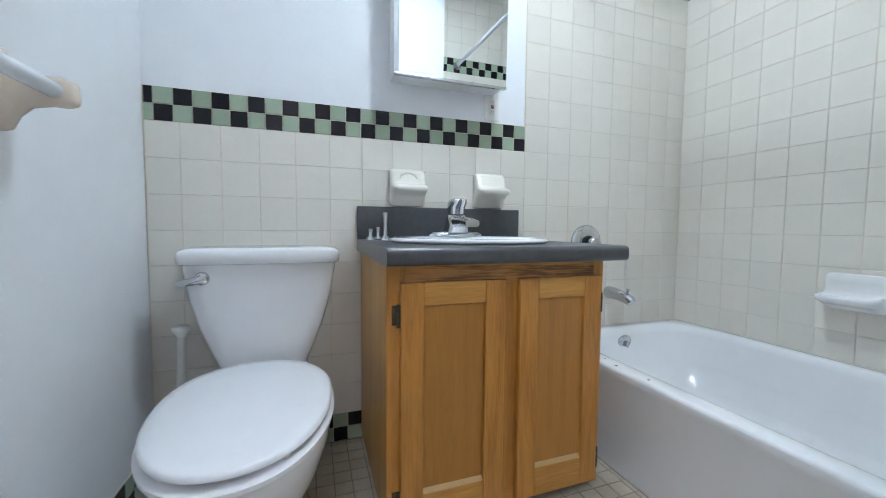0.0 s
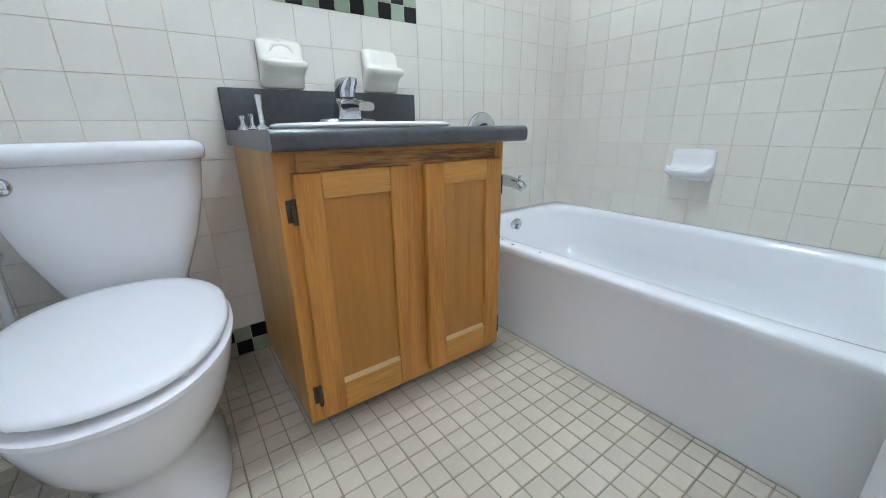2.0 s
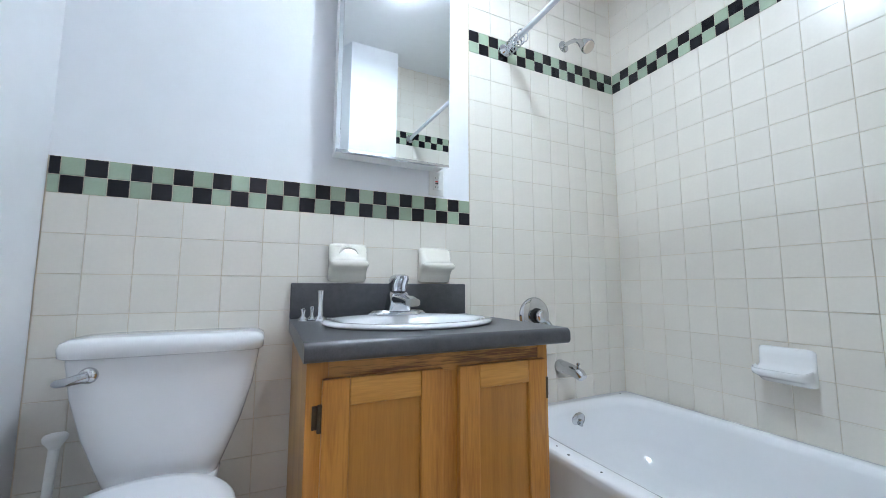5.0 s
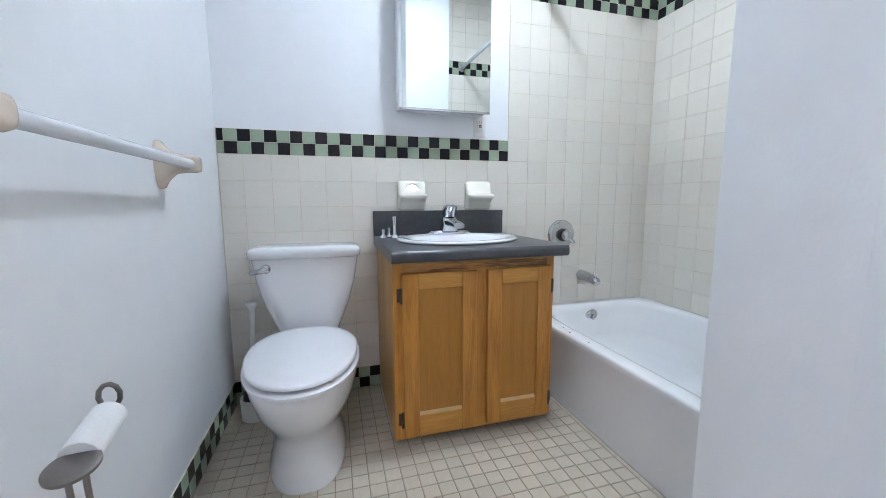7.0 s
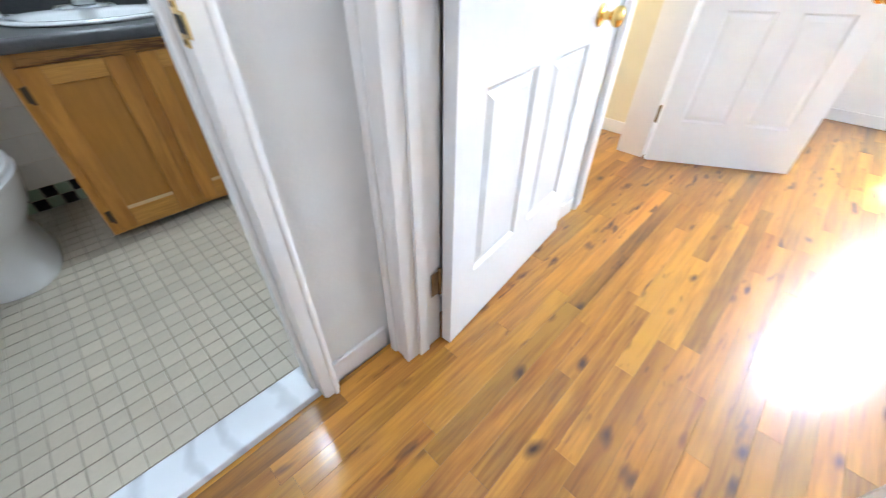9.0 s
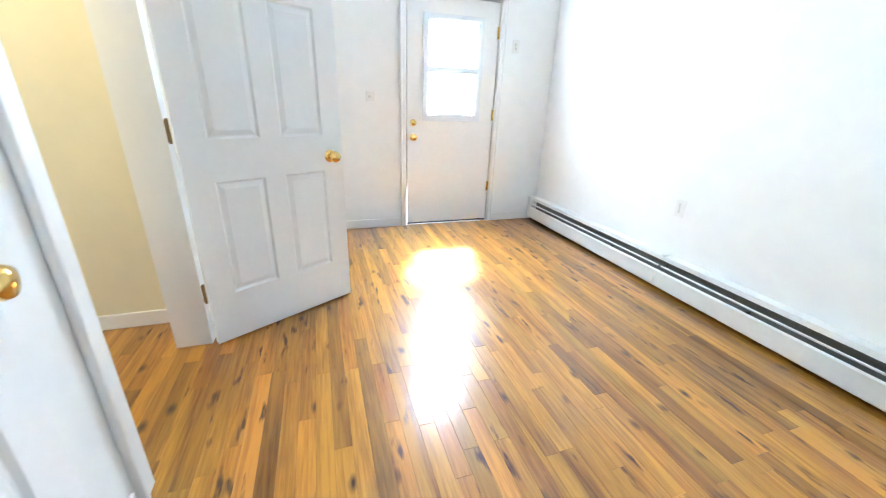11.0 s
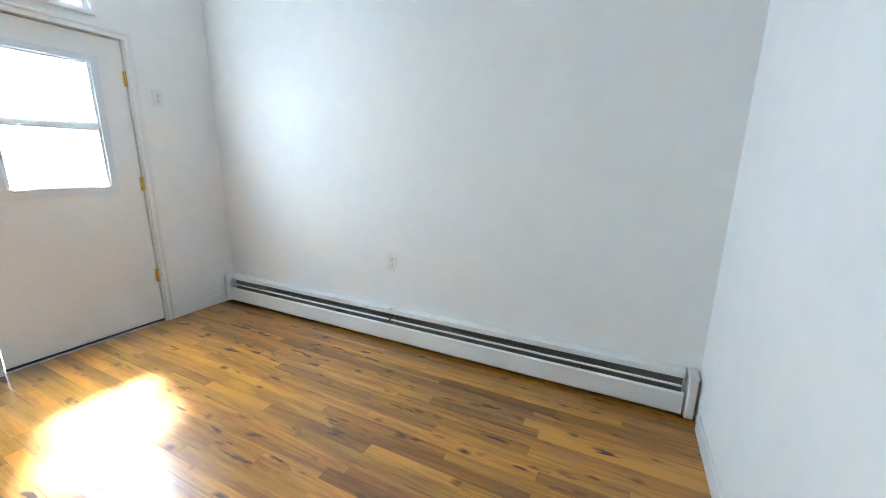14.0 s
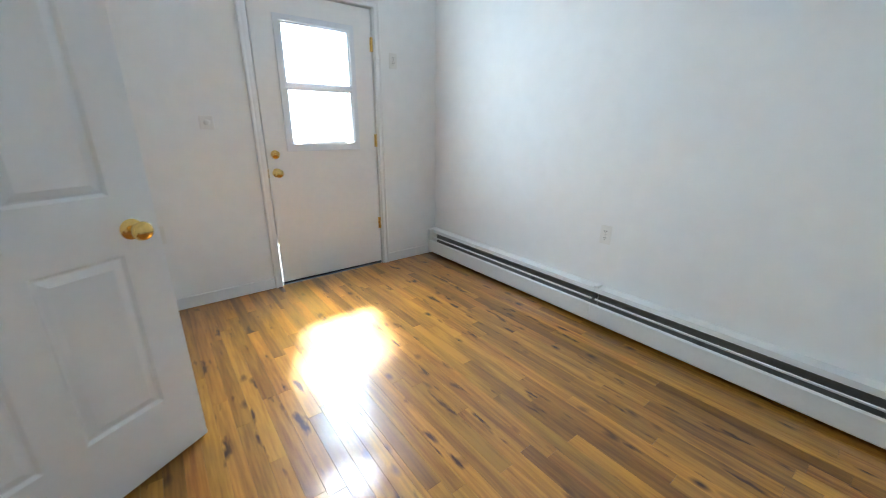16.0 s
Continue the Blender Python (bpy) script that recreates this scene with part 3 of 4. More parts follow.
for lo, hi in (((DX0 - 0.012, GY1 - 0.028, GZ0 - 0.012), (DX0 - 0.001, GY1 + 0.012, GZ1 + 0.012)), ((DX0 - 0.0125, GY0 + 0.02, GZ1 - 0.028), (DX0 - 0.001, GY1 - 0.02, GZ1 + 0.012)),
               ((DX0 - 0.0125, GY0 + 0.02, GZ0 - 0.012), (DX0 - 0.001, GY1 - 0.02, GZ0 + 0.05)), ((DX0 - 0.010, GY0 + 0.02, 1.452), (DX0 + 0.013, GY1 - 0.02, 1.480))):
    part("window_frame", box(lo, hi, 0.003), VINYL, xd)
for y in (GY0 + 0.075, GY1 - 0.075):
    part("sash_lift", box((DX0 - 0.024, y - 0.030, GZ0 + 0.030), (DX0 - 0.012, y + 0.030, GZ0 + 0.046), 0.004), PLASTIC, xd, "white plastic sash lift")
for z0, z1 in ((GZ0 + 0.04, 1.46), (1.47, GZ1 - 0.02)):
    pane = part("pane", box((DX0 + 0.014, GY0 + 0.02, z0), (DX0 + 0.018, GY1 - 0.02, z1)), GLASS, xd)
    pane.visible_shadow = False
for z0, z1 in ((GZ0 + 0.049, 1.453), (1.479, GZ1 - 0.027)):
    for lo, hi in (((GY0 + 0.027, z0), (GY0 + 0.043, z1)), ((GY1 - 0.043, z0), (GY1 - 0.027, z1)), ((GY0 + 0.0435, z1 - 0.014), (GY1 - 0.0435, z1)), ((GY0 + 0.0435, z0), (GY1 - 0.0435, z0 + 0.012))):
        part("sash", box((DX0 - 0.004, lo[0], lo[1]), (DX0 + 0.012, hi[0], hi[1]), 0.002), VINYL, xd)
knob(xd, pose(DX0, -3.295, 0.87, 0, -90, 0))
part("deadbolt", lathe([(0.030, 0), (0.031, 0.006), (0.024, 0.012), (0.012, 0.015), (0.010, 0.024), (0.003, 0.026)], pose(DX0, -3.297, 1.0, 0, -90, 0), 24), BRASS, xd, "brass deadbolt", True, 60)
part("latch", box((4.984, -3.2375, 0.84), (5.02, -3.2345, 0.90), 0.0005), BRASS, xd, "brass latch plate")
for z in (0.38, 1.085, 1.80):
    b2 = tube([(4.984, -4.108, z - 0.05), (4.984, -4.108, z + 0.05)], 0.0075, 12)
    box((4.986, -4.104, z - 0.05), (4.9895, -4.092, z + 0.05), 0.001, b2)
    part("hinge", b2, BRASS, xd, "brass hinge", True)
part("bottom_sweep", box((DX0 - 0.003, Y0, 0.004), (DX0 + 0.02, Y1, 0.022), 0.002), RUBBER_SHADE, xd, "dark bottom sweep")
trim_set("trim_entrance", [
    ("jamb", box((4.972, -3.2275, 0.001), (5.128, -3.214, 2.05), 0.001)),
    ("stop", box((5.032, -3.26, 0.36), (5.06, -3.229, 2.05), 0.002)),
    ("stop", box((5.032, -4.112, 0.001), (5.06, -4.085, 2.05), 0.002)),
    ("stop", box((5.032, -4.085, 2.02), (5.06, -3.26, 2.049), 0.002)),
    ("casing", casing("c", (4.952, -3.222, 0.001), (4.9695, -3.168, 2.09), (0, -1), False)),
    ("casing", casing("c", (4.952, -4.163, 0.001), (4.9695, -4.118, 2.09), (0, -1), True)),
    ("casing", casing("c", (4.9525, -4.163, 2.048), (4.969, -3.168, 2.095), (0, -1), False)),
], "white painted frame of the entrance door")
# transom light above it
tr = tagged(new("window_1"), "transom window of frosted glass in a white frame above the entrance door", "window", kind="structure")
part("window_sill", box((4.945, -3.985, 2.148), (5.0, -3.31, 2.172), 0.003), TRIM, tr)
for lo, hi in (((4.985, -3.965, 2.17), (5.03, -3.935, 2.60)), ((4.985, -3.36, 2.17), (5.03, -3.33, 2.60)), ((4.985, -3.935, 2.57), (5.03, -3.36, 2.60)), ((4.985, -3.935, 2.172), (5.03, -3.36, 2.20))):
    part("window_frame", box(lo, hi, 0.003), TRIM, tr)
part("pane", box((5.005, -3.936, 2.20), (5.009, -3.359, 2.57)), FROST, tr, "frosted glass pane")


# ---- room fixtures ----
def plate_parts(name, at, label, mat=PLATE):
    """A wall plate with a duplex outlet; local z stands out of the wall, y points up."""
    t = thing(name, label, "outlet", at=at)
    part("plate", box((-0.035, -0.0575, 0), (0.035, 0.0575, 0.006), 0.003), mat, t)
    for y in (-0.021, 0.021):
        s = part("socket", lathe([(0.0165, 0.0055), (0.0165, 0.008), (0.015, 0.009)], pose(0, y, 0), 20), mat, t)
        for x in (-0.006, 0.006):
            part("slot", box((x - 0.0015, y - 0.001, 0.0088), (x + 0.0015, y + 0.009, 0.0094)), DARK, s)
        part("slot", lathe([(0.0028, 0.0088), (0.0028, 0.0094)], pose(0, y - 0.008, 0), 10), DARK, s)
    part("screw", lathe([(0.003, 0.0055), (0.003, 0.007)], pose(0, 0, 0), 10), STEEL, t)
    return t


plate_parts("wall_outlet", pose(3.205, -4.71, 0.575, 90, 0, 180), "white duplex outlet low on the long wall")
plate_parts("wall_outlet", pose(4.97, -2.53, 0.53, 90, 0, -90), "white duplex outlet beside the entrance door")
plate_parts("wall_outlet", pose(4.97, -4.283, 1.70, 90, 0, -90), "white duplex outlet high beside the entrance door")
ds = thing("light_switch", "white square dimmer switch with a round dial beside the entrance door", "light switch", at=pose(4.97, -2.905, 1.215, 90, 0, -90))
part("plate", box((-0.039, -0.042, 0), (0.039, 0.042, 0.007), 0.003), PLATE, ds)
part("dial", lathe([(0.017, 0.0065), (0.017, 0.012), (0.014, 0.020), (0.005, 0.021)], pose(0, 0, 0), 24), PLASTIC, ds, "round dial", True)

# baseboard heater along the long wall
ht = thing("baseboard_heater", "long white enamelled hot-water baseboard heater under the wall", "heater")
HY, HX0, HX1, SEAM = -4.71, 1.40, 4.93, 3.19


def extrude_x(profile, x0, x1):
    return loft([[(x0, y, z) for y, z in profile], [(x1, y, z) for y, z in profile]])


for a, b in ((HX0, SEAM - 0.0015), (SEAM + 0.0015, HX1)):
    part("back_plate", extrude_x([(HY + 0.002, 0.02), (HY + 0.008, 0.02), (HY + 0.008, 0.238), (HY + 0.050, 0.228), (HY + 0.056, 0.209), (HY + 0.060, 0.210), (HY + 0.055, 0.238), (HY + 0.002, 0.248)], a, b), HEAT, ht)
    part("front_panel", extrude_x([(HY + 0.088, 0.030), (HY + 0.096, 0.027), (HY + 0.100, 0.035), (HY + 0.096, 0.136), (HY + 0.088, 0.146), (HY + 0.082, 0.143), (HY + 0.090, 0.132)], a, b), HEAT, ht)
    # added sheet over the white back plate; its grey is the slot's shade
    part("slot_backing", box((a + 0.001, HY + 0.0085, 0.025), (b - 0.001, HY + 0.014, 0.220)), SLOT_SHADE, ht, "grey backing added for the shade in the slot")
    part("damper", extrude_x([(HY + 0.066, 0.168), (HY + 0.073, 0.164), (HY + 0.074, 0.172), (HY + 0.067, 0.175)], a + 0.01, b - 0.01), HEAT, ht, "thin metal damper blade")
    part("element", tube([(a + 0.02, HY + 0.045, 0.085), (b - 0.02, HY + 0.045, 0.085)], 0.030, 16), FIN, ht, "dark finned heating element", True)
for a, b in ((HX0 - 0.055, HX0 - 0.012), (HX1 - 0.010, HX1 + 0.032)):
    part("end_cap", box((a, HY + 0.002, 0.012), (b, HY + 0.1015, 0.252), 0.008, None, 3), HEAT, ht, smooth=True)
part("seam_clip", box((SEAM - 0.014, HY + 0.001, 0.238), (SEAM + 0.014, HY + 0.058, 0.254), 0.003), HEAT, ht)
for x in (1.9, 2.6, 3.7, 4.4):
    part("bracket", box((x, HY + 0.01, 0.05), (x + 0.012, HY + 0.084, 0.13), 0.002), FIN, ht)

# ---- bathroom things ----
# ceiling light
cl = thing("ceiling_light", "lit round frosted glass ceiling light", "ceiling light", at=pose(1.24, -0.70, TOP))
part("base", lathe([(0.165, 0), (0.168, -0.012), (0.160, -0.025), (0.150, -0.028)], pose(0, 0, 0), 40), CHROME, cl, smooth=True, angle=50)
part("shade", lathe([(0.15, -0.028), (0.147, -0.04), (0.13, -0.055), (0.09, -0.068), (0.045, -0.074), (0.004, -0.076)], pose(0, 0, 0), 40), DOME, cl, "glowing frosted glass dome", True, 60)

copy_thing(cl, pose(0.1, -2.55, TOP))

# toilet
to = thing("toilet", "white two-piece toilet with the lid closed", "toilet")
TX = 0.368
part("tank", loft([oval(TX, -0.105, z, rx, ry, pw, 44, ry) for z, rx, ry, pw in
                   ((0.405, 0.120, 0.072, 5), (0.412, 0.132, 0.080, 5), (0.47, 0.155, 0.084, 5), (0.55, 0.185, 0.087, 5.5), (0.65, 0.212, 0.090, 6), (0.74, 0.226, 0.092, 6), (0.755, 0.226, 0.092, 6))]), CHINA, to, smooth=True, angle=50)
part("tank_lid", loft([oval(TX, -0.108, z, rx, ry, pw, 48, ry) for z, rx, ry, pw in
                       ((0.752, 0.230, 0.096, 7), (0.757, 0.238, 0.103, 7), (0.780, 0.240, 0.105, 7), (0.793, 0.236, 0.101, 7), (0.801, 0.222, 0.090, 6), (0.804, 0.19, 0.07, 5))]), CHINA, to, smooth=True, angle=60)
lv = part("flush_lever", lathe([(0.020, 0), (0.021, 0.006), (0.016, 0.013), (0.006, 0.017)], pose(0.205, -0.193, 0.712, 90, 0, 0), 24), CHROME, to, "chrome flush lever", True, 60)
part("arm", tube([(0.207, -0.208, 0.712), (0.195, -0.213, 0.709), (0.172, -0.214, 0.703), (0.150, -0.213, 0.700), (0.142, -0.212, 0.699)], [0.013, 0.013, 0.011, 0.010, 0.005], 14), CHROME, lv, smooth=True, angle=60)
part("bowl", loft([oval(TX, cy, z, rx, ry, pw, 48, rb) for cy, z, rx, ry, rb, pw in
                   ((-0.40, ZF, 0.140, 0.292, 0.22, 2.6), (-0.40, ZF + 0.02, 0.141, 0.293, 0.22, 2.6), (-0.40, 0.08, 0.131, 0.272, 0.21, 2.4), (-0.41, 0.16, 0.124, 0.255, 0.21, 2.3),
                    (-0.42, 0.205, 0.130, 0.264, 0.22, 2.2), (-0.43, 0.25, 0.152, 0.298, 0.23, 2.15), (-0.435, 0.30, 0.180, 0.326, 0.235, 2.1), (-0.44, 0.36, 0.195, 0.342, 0.24, 2.1),
                    (-0.44, 0.398, 0.199, 0.347, 0.24, 2.1), (-0.44, 0.409, 0.193, 0.341, 0.235, 2.1))]), CHINA, to, smooth=True, angle=60)
part("deck", loft([oval(TX, -0.14, z, rx, ry, 4, 32, ry) for z, rx, ry in ((0.26, 0.085, 0.10), (0.34, 0.115, 0.11), (0.40, 0.135, 0.115), (0.412, 0.13, 0.112))]), CHINA, to, smooth=True, angle=60)
part("seat", loft([oval(TX, -0.465, z, rx, ry, 2.15, 52, rb) for z, rx, ry, rb in
                   ((0.4115, 0.196, 0.335, 0.21), (0.4135, 0.203, 0.341, 0.215), (0.423, 0.204, 0.342, 0.215), (0.4265, 0.198, 0.336, 0.21))]), SEATP, to, smooth=True, angle=60)
part("lid", loft([oval(TX, -0.465, z, rx, ry, 2.15, 52, rb) for z, rx, ry, rb in
                  ((0.4385, 0.193, 0.324, 0.225), (0.441, 0.198, 0.330, 0.235), (0.448, 0.198, 0.330, 0.235), (0.4535, 0.191, 0.321, 0.228), (0.457, 0.168, 0.288, 0.20), (0.4585, 0.10, 0.18, 0.12))]), SEATP, to, smooth=True, angle=60)
for x, y in ((TX - 0.10, -0.73), (TX + 0.10, -0.73), (TX - 0.16, -0.56), (TX + 0.16, -0.56)):
    part("bumper", lathe([(0.010, 0), (0.010, 0.010), (0.008, 0.0125)], pose(x, y, 0.4262), 14), SEATP, to)
for x in (TX - 0.07, TX + 0.07):
    part("seat_hinge", box((x - 0.022, -0.250, 0.412), (x + 0.022, -0.222, 0.438), 0.006), SEATP, to)
for x in (TX - 0.115, TX + 0.115):
    part("bolt_cap", lathe([(0.013, 0), (0.012, 0.008), (0.005, 0.013)], pose(x, -0.33, ZF + 0.004), 16), CHINA, to, smooth=True)

# toilet brush in its holder
br = thing("toilet_brush", "white toilet brush in a round holder in the corner", "toilet brush")
part("holder", lathe([(0.052, 0), (0.056, 0.004), (0.058, 0.10), (0.054, 0.10), (0.050, 0.02), (0.03, 0.012)], pose(0.115, -0.145, ZF), 28), PLASTIC, br, smooth=True)
part("bristles", lathe([(0.035, 0.03), (0.045, 0.09), (0.043, 0.125), (0.02, 0.14)], pose(0.115, -0.145, ZF), 20), RUBBER_SHADE, br, "dark bristle head", True)
part("handle", tube([(0.115, -0.140, 0.14), (0.122, -0.11, 0.525)], [0.010, 0.011], 14), PLASTIC, br, smooth=True)
part("knob", lathe([(0.011, 0), (0.016, 0.010), (0.024, 0.020), (0.026, 0.030), (0.023, 0.036), (0.006, 0.039)], pose(0.122, -0.11, 0.515), 20), PLASTIC, br, smooth=True, angle=60)

# vanity cabinet
VX0, VX1, VF, VB, VT = 0.698, 1.385, -0.553, -0.012, 0.779
va = thing("vanity_cabinet", "honey oak two-door vanity cabinet, worn, under the sink", "cabinet")
part("side_panel", box((VX0, VF + 0.02, 0.056), (VX0 + 0.014, VB, VT), 0.001), PLY, va, "pale oak side panel")
part("side_panel", box((VX1 - 0.014, VF + 0.02, 0.056), (VX1, VB, VT), 0.001), PLY, va)
part("bottom_panel", box((VX0 + 0.014, VF + 0.02, 0.060), (VX1 - 0.014, VB, 0.074)), PLY, va)
# near-black colour stands for the shade beneath the cabinet
part("toe_kick", box((VX0 + 0.02, VF + 0.13, ZF), (VX1 - 0.02, VB, 0.0595)), DARK, va, "recessed toe kick, blackened for the shade under the cabinet")
part("frame_stile", box((VX0, VF, 0.056), (VX0 + 0.048, VF + 0.02, VT), 0.002), OAK, va)
part("frame_stile", box((VX1 - 0.035, VF, 0.056), (VX1, VF + 0.02, VT), 0.002), OAK, va)
part("frame_stile", box((1.02, VF + 0.0005, 0.10), (1.10, VF + 0.0195, 0.735), 0.002), OAK, va)
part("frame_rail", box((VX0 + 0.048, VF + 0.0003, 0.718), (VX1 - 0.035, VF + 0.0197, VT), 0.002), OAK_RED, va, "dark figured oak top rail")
part("frame_rail", box((VX0 + 0.048, VF + 0.0003, 0.056), (VX1 - 0.035, VF + 0.0197, 0.108), 0.002), OAK_X, va)


def cabinet_door(x0, x1, z0, z1, hinge_low):
    d = part("door", box((x0, VF - 0.019, z0), (x0 + 0.062, VF - 0.0005, z1), 0.003), OAK, va, "oak door with a flat recessed panel")
    part("stile", box((x1 - 0.062, VF - 0.019, z0), (x1, VF - 0.0005, z1), 0.003), OAK, d)
    part("rail", box((x0 + 0.062, VF - 0.0185, z1 - 0.062), (x1 - 0.062, VF - 0.001, z1), 0.002), OAK_X, d, "paler oak top rail")
    part("rail", box((x0 + 0.062, VF - 0.0185, z0), (x1 - 0.062, VF - 0.001, z0 + 0.085), 0.002), OAK_X, d)
    part("panel", box((x0 + 0.058, VF - 0.009, z0 + 0.08), (x1 - 0.058, VF - 0.003, z1 - 0.058)), OAK_PANEL, d)
    # worn ledge; the light it catches is put into its pale colour
    part("bead", loft([[(x0 + 0.062, VF - 0.0175, z0 + 0.0845), (x0 + 0.062, VF - 0.009, z0 + 0.0845), (x0 + 0.062, VF - 0.009, z0 + 0.096)],
                       [(x1 - 0.062, VF - 0.0175, z0 + 0.0845), (x1 - 0.062, VF - 0.009, z0 + 0.0845), (x1 - 0.062, VF - 0.009, z0 + 0.096)]]), WORN_LIT, d, "worn edge of the lower rail, paled for the light it catches")
    hx = x0 - 0.004 if hinge_low else x1 + 0.004
    for z in (z0 + 0.07, z1 - 0.085):
        bm = tube([(hx, VF - 0.012, z - 0.030), (hx, VF - 0.012, z + 0.030)], 0.006, 10)
        sg = -1 if hinge_low else 1
        box((min(hx, hx + sg * 0.016), VF - 0.004, z - 0.026), (max(hx, hx + sg * 0.016), VF - 0.0005, z + 0.026), 0.001, bm)
        part("hinge", bm, HINGE, d, "dark aged metal hinge", True)


cabinet_door(0.732, 1.032, 0.074, 0.730, True)
cabinet_door(1.078, 1.364, 0.074, 0.730, False)

# worktop with splash, cut for the sink
CX0, CX1, CF, CT, CB = 0.684, 1.398, -0.640, 0.824, 0.780
SX, SY = 1.032, -0.315
wt = thing("worktop", "charcoal grey laminate worktop with a low backsplash", "worktop")
bm = bmesh.new()
n = 48
inner = oval(SX, SY, CT, 0.250, 0.198, 2.0, n, 0.198)


def on_rect(a):
    c, s = math.cos(a), math.sin(a)
    x0, x1, y0, y1 = CX0 - SX, CX1 - SX, CF + 0.016 - SY, -0.004 - SY
    tx = (x1 if c > 0 else x0) / c if abs(c) > 1e-6 else 1e9
    ty = (y1 if s > 0 else y0) / s if abs(s) > 1e-6 else 1e9
    k = min(tx, ty)
    return (SX + c * k, SY + s * k, CT)


angles = [2 * math.pi * i / n for i in range(n)]
iv = [bm.verts.new(c) for c in inner]
ov = [bm.verts.new(on_rect(a)) for a in angles]
lv2 = [bm.verts.new((c[0], c[1], CB)) for c in inner]
for i in range(n):
    j = (i + 1) % n
    bm.faces.new((iv[i], iv[j], ov[j], ov[i]))
    bm.faces.new((iv[j], iv[i], lv2[i], lv2[j]))
for x, y in ((CX0, -0.004), (CX1, -0.004), (CX0, CF + 0.016), (CX1, CF + 0.016)):
    c = bm.verts.new((x, y, CT))
    near = sorted(ov, key=lambda v: (v.co - c.co).length)[:2]
    bm.faces.new((c, near[0], near[1]))
nose = [(CF + 0.016 - 0.016 * math.sin(a), CT - 0.016 + 0.016 * math.cos(a)) for a in [k * math.pi / 12 for k in range(7)]]
nose += [(CF + 0.014 - 0.014 * math.cos(a), CB + 0.014 - 0.014 * math.sin(a)) for a in [k * math.pi / 12 for k in range(7)]]
merge(bm, extrude_x(nose + [(CF + 0.026, CB), (CF + 0.026, CT - 0.004)], CX0, CX1))
for lo, hi in (((CX0, CF + 0.026, CB), (CX0 + 0.012, -0.004, CT - 0.0006)), ((CX1 - 0.012, CF + 0.026, CB), (CX1, -0.004, CT - 0.0006))):
    box(lo, hi, 0, bm)
part("top", bm, COUNTER, wt, smooth=True, angle=32)
part("backsplash", box((CX0, -0.024, CT + 0.0005), (CX1 - 0.006, -0.0035, 0.952), 0.004, None, 3), COUNTER, wt, smooth=True)

# sink
sk = thing("sink", "white oval drop-in china sink", "sink")
prof = ((0.266, 0.216, CT + 0.001), (0.274, 0.223, CT + 0.005), (0.274, 0.223, CT + 0.010), (0.267, 0.216, CT + 0.015), (0.250, 0.198, CT + 0.016), (0.226, 0.168, CT + 0.012),
        (0.210, 0.148, CT + 0.002), (0.19, 0.132, CT - 0.05), (0.14, 0.10, CT - 0.10), (0.06, 0.05, CT - 0.125), (0.02, 0.02, CT - 0.128))
rings = []
for k, (rx, ry, z) in enumerate(prof):
    cy = SY if k < 5 else SY - 0.018
    rings.append(oval(SX, cy, z, rx, ry, 2.05, 56, ry if k < 5 else ry - 0.012))
part("basin", loft(rings, False, True), CHINA, sk, smooth=True, angle=70)
part("drain", lathe([(0.022, 0), (0.022, 0.003), (0.016, 0.004), (0.004, 0.002)], pose(SX, SY - 0.018, CT - 0.127), 20), CHROME, sk, "chrome drain", True)

# tap
FX, FY, FZ = 1.045, -0.140, CT + 0.014
tp = thing("tap", "chrome single-lever basin tap on the sink rim", "tap")
part("base", loft([oval(FX, FY, z, rx, ry, 3, 32, ry) for z, rx, ry in ((FZ, 0.082, 0.027), (FZ + 0.006, 0.083, 0.028), (FZ + 0.012, 0.076, 0.023), (FZ + 0.015, 0.05, 0.018))]), CHROME, tp, smooth=True, angle=50)
part("body", loft([oval(FX, FY + dy, z, rx, ry, 3.5, 28, rb) for z, rx, ry, rb, dy in ((FZ + 0.012, 0.036, 0.034, 0.026, 0), (FZ + 0.035, 0.031, 0.040, 0.024, 0), (FZ + 0.055, 0.028, 0.034, 0.022, 0), (FZ + 0.064, 0.022, 0.024, 0.02, 0))]), CHROME, tp, smooth=True, angle=50)
bm = bmesh.new()
rings = []
for k in range(7):
    f = k / 6
    y = FY - 0.02 - 0.105 * f
    z = FZ + 0.042 + 0.012 * f - 0.016 * f * f
    w, h = 0.026 - 0.006 * f, 0.014 - 0.004 * f
    rings.append([(FX + w * math.copysign(abs(math.cos(a)) ** 0.6, math.cos(a)), y, z + h * math.copysign(abs(math.sin(a)) ** 0.6, math.sin(a))) for a in [2 * math.pi * i / 16 for i in range(16)]])
part("spout", loft(rings, True, True, bm), CHROME, tp, smooth=True, angle=50)
part("lever", loft([oval(FX, FY + dy, z, rx, ry, 2.6, 28, rb) for z, rx, ry, rb, dy in ((FZ + 0.066, 0.023, 0.025, 0.022, 0), (FZ + 0.085, 0.025, 0.030, 0.022, 0), (FZ + 0.098, 0.026, 0.042, 0.020, -0.004), (FZ + 0.108, 0.022, 0.044, 0.014, -0.008), (FZ + 0.112, 0.012, 0.03, 0.008, -0.010))]), CHROME, tp, smooth=True, angle=55)

tp.matrix_world = pose(FX, FY, FZ) @ Matrix.Diagonal((1.3, 1.3, 1.3, 1)) @ pose(-FX, -FY, -FZ)

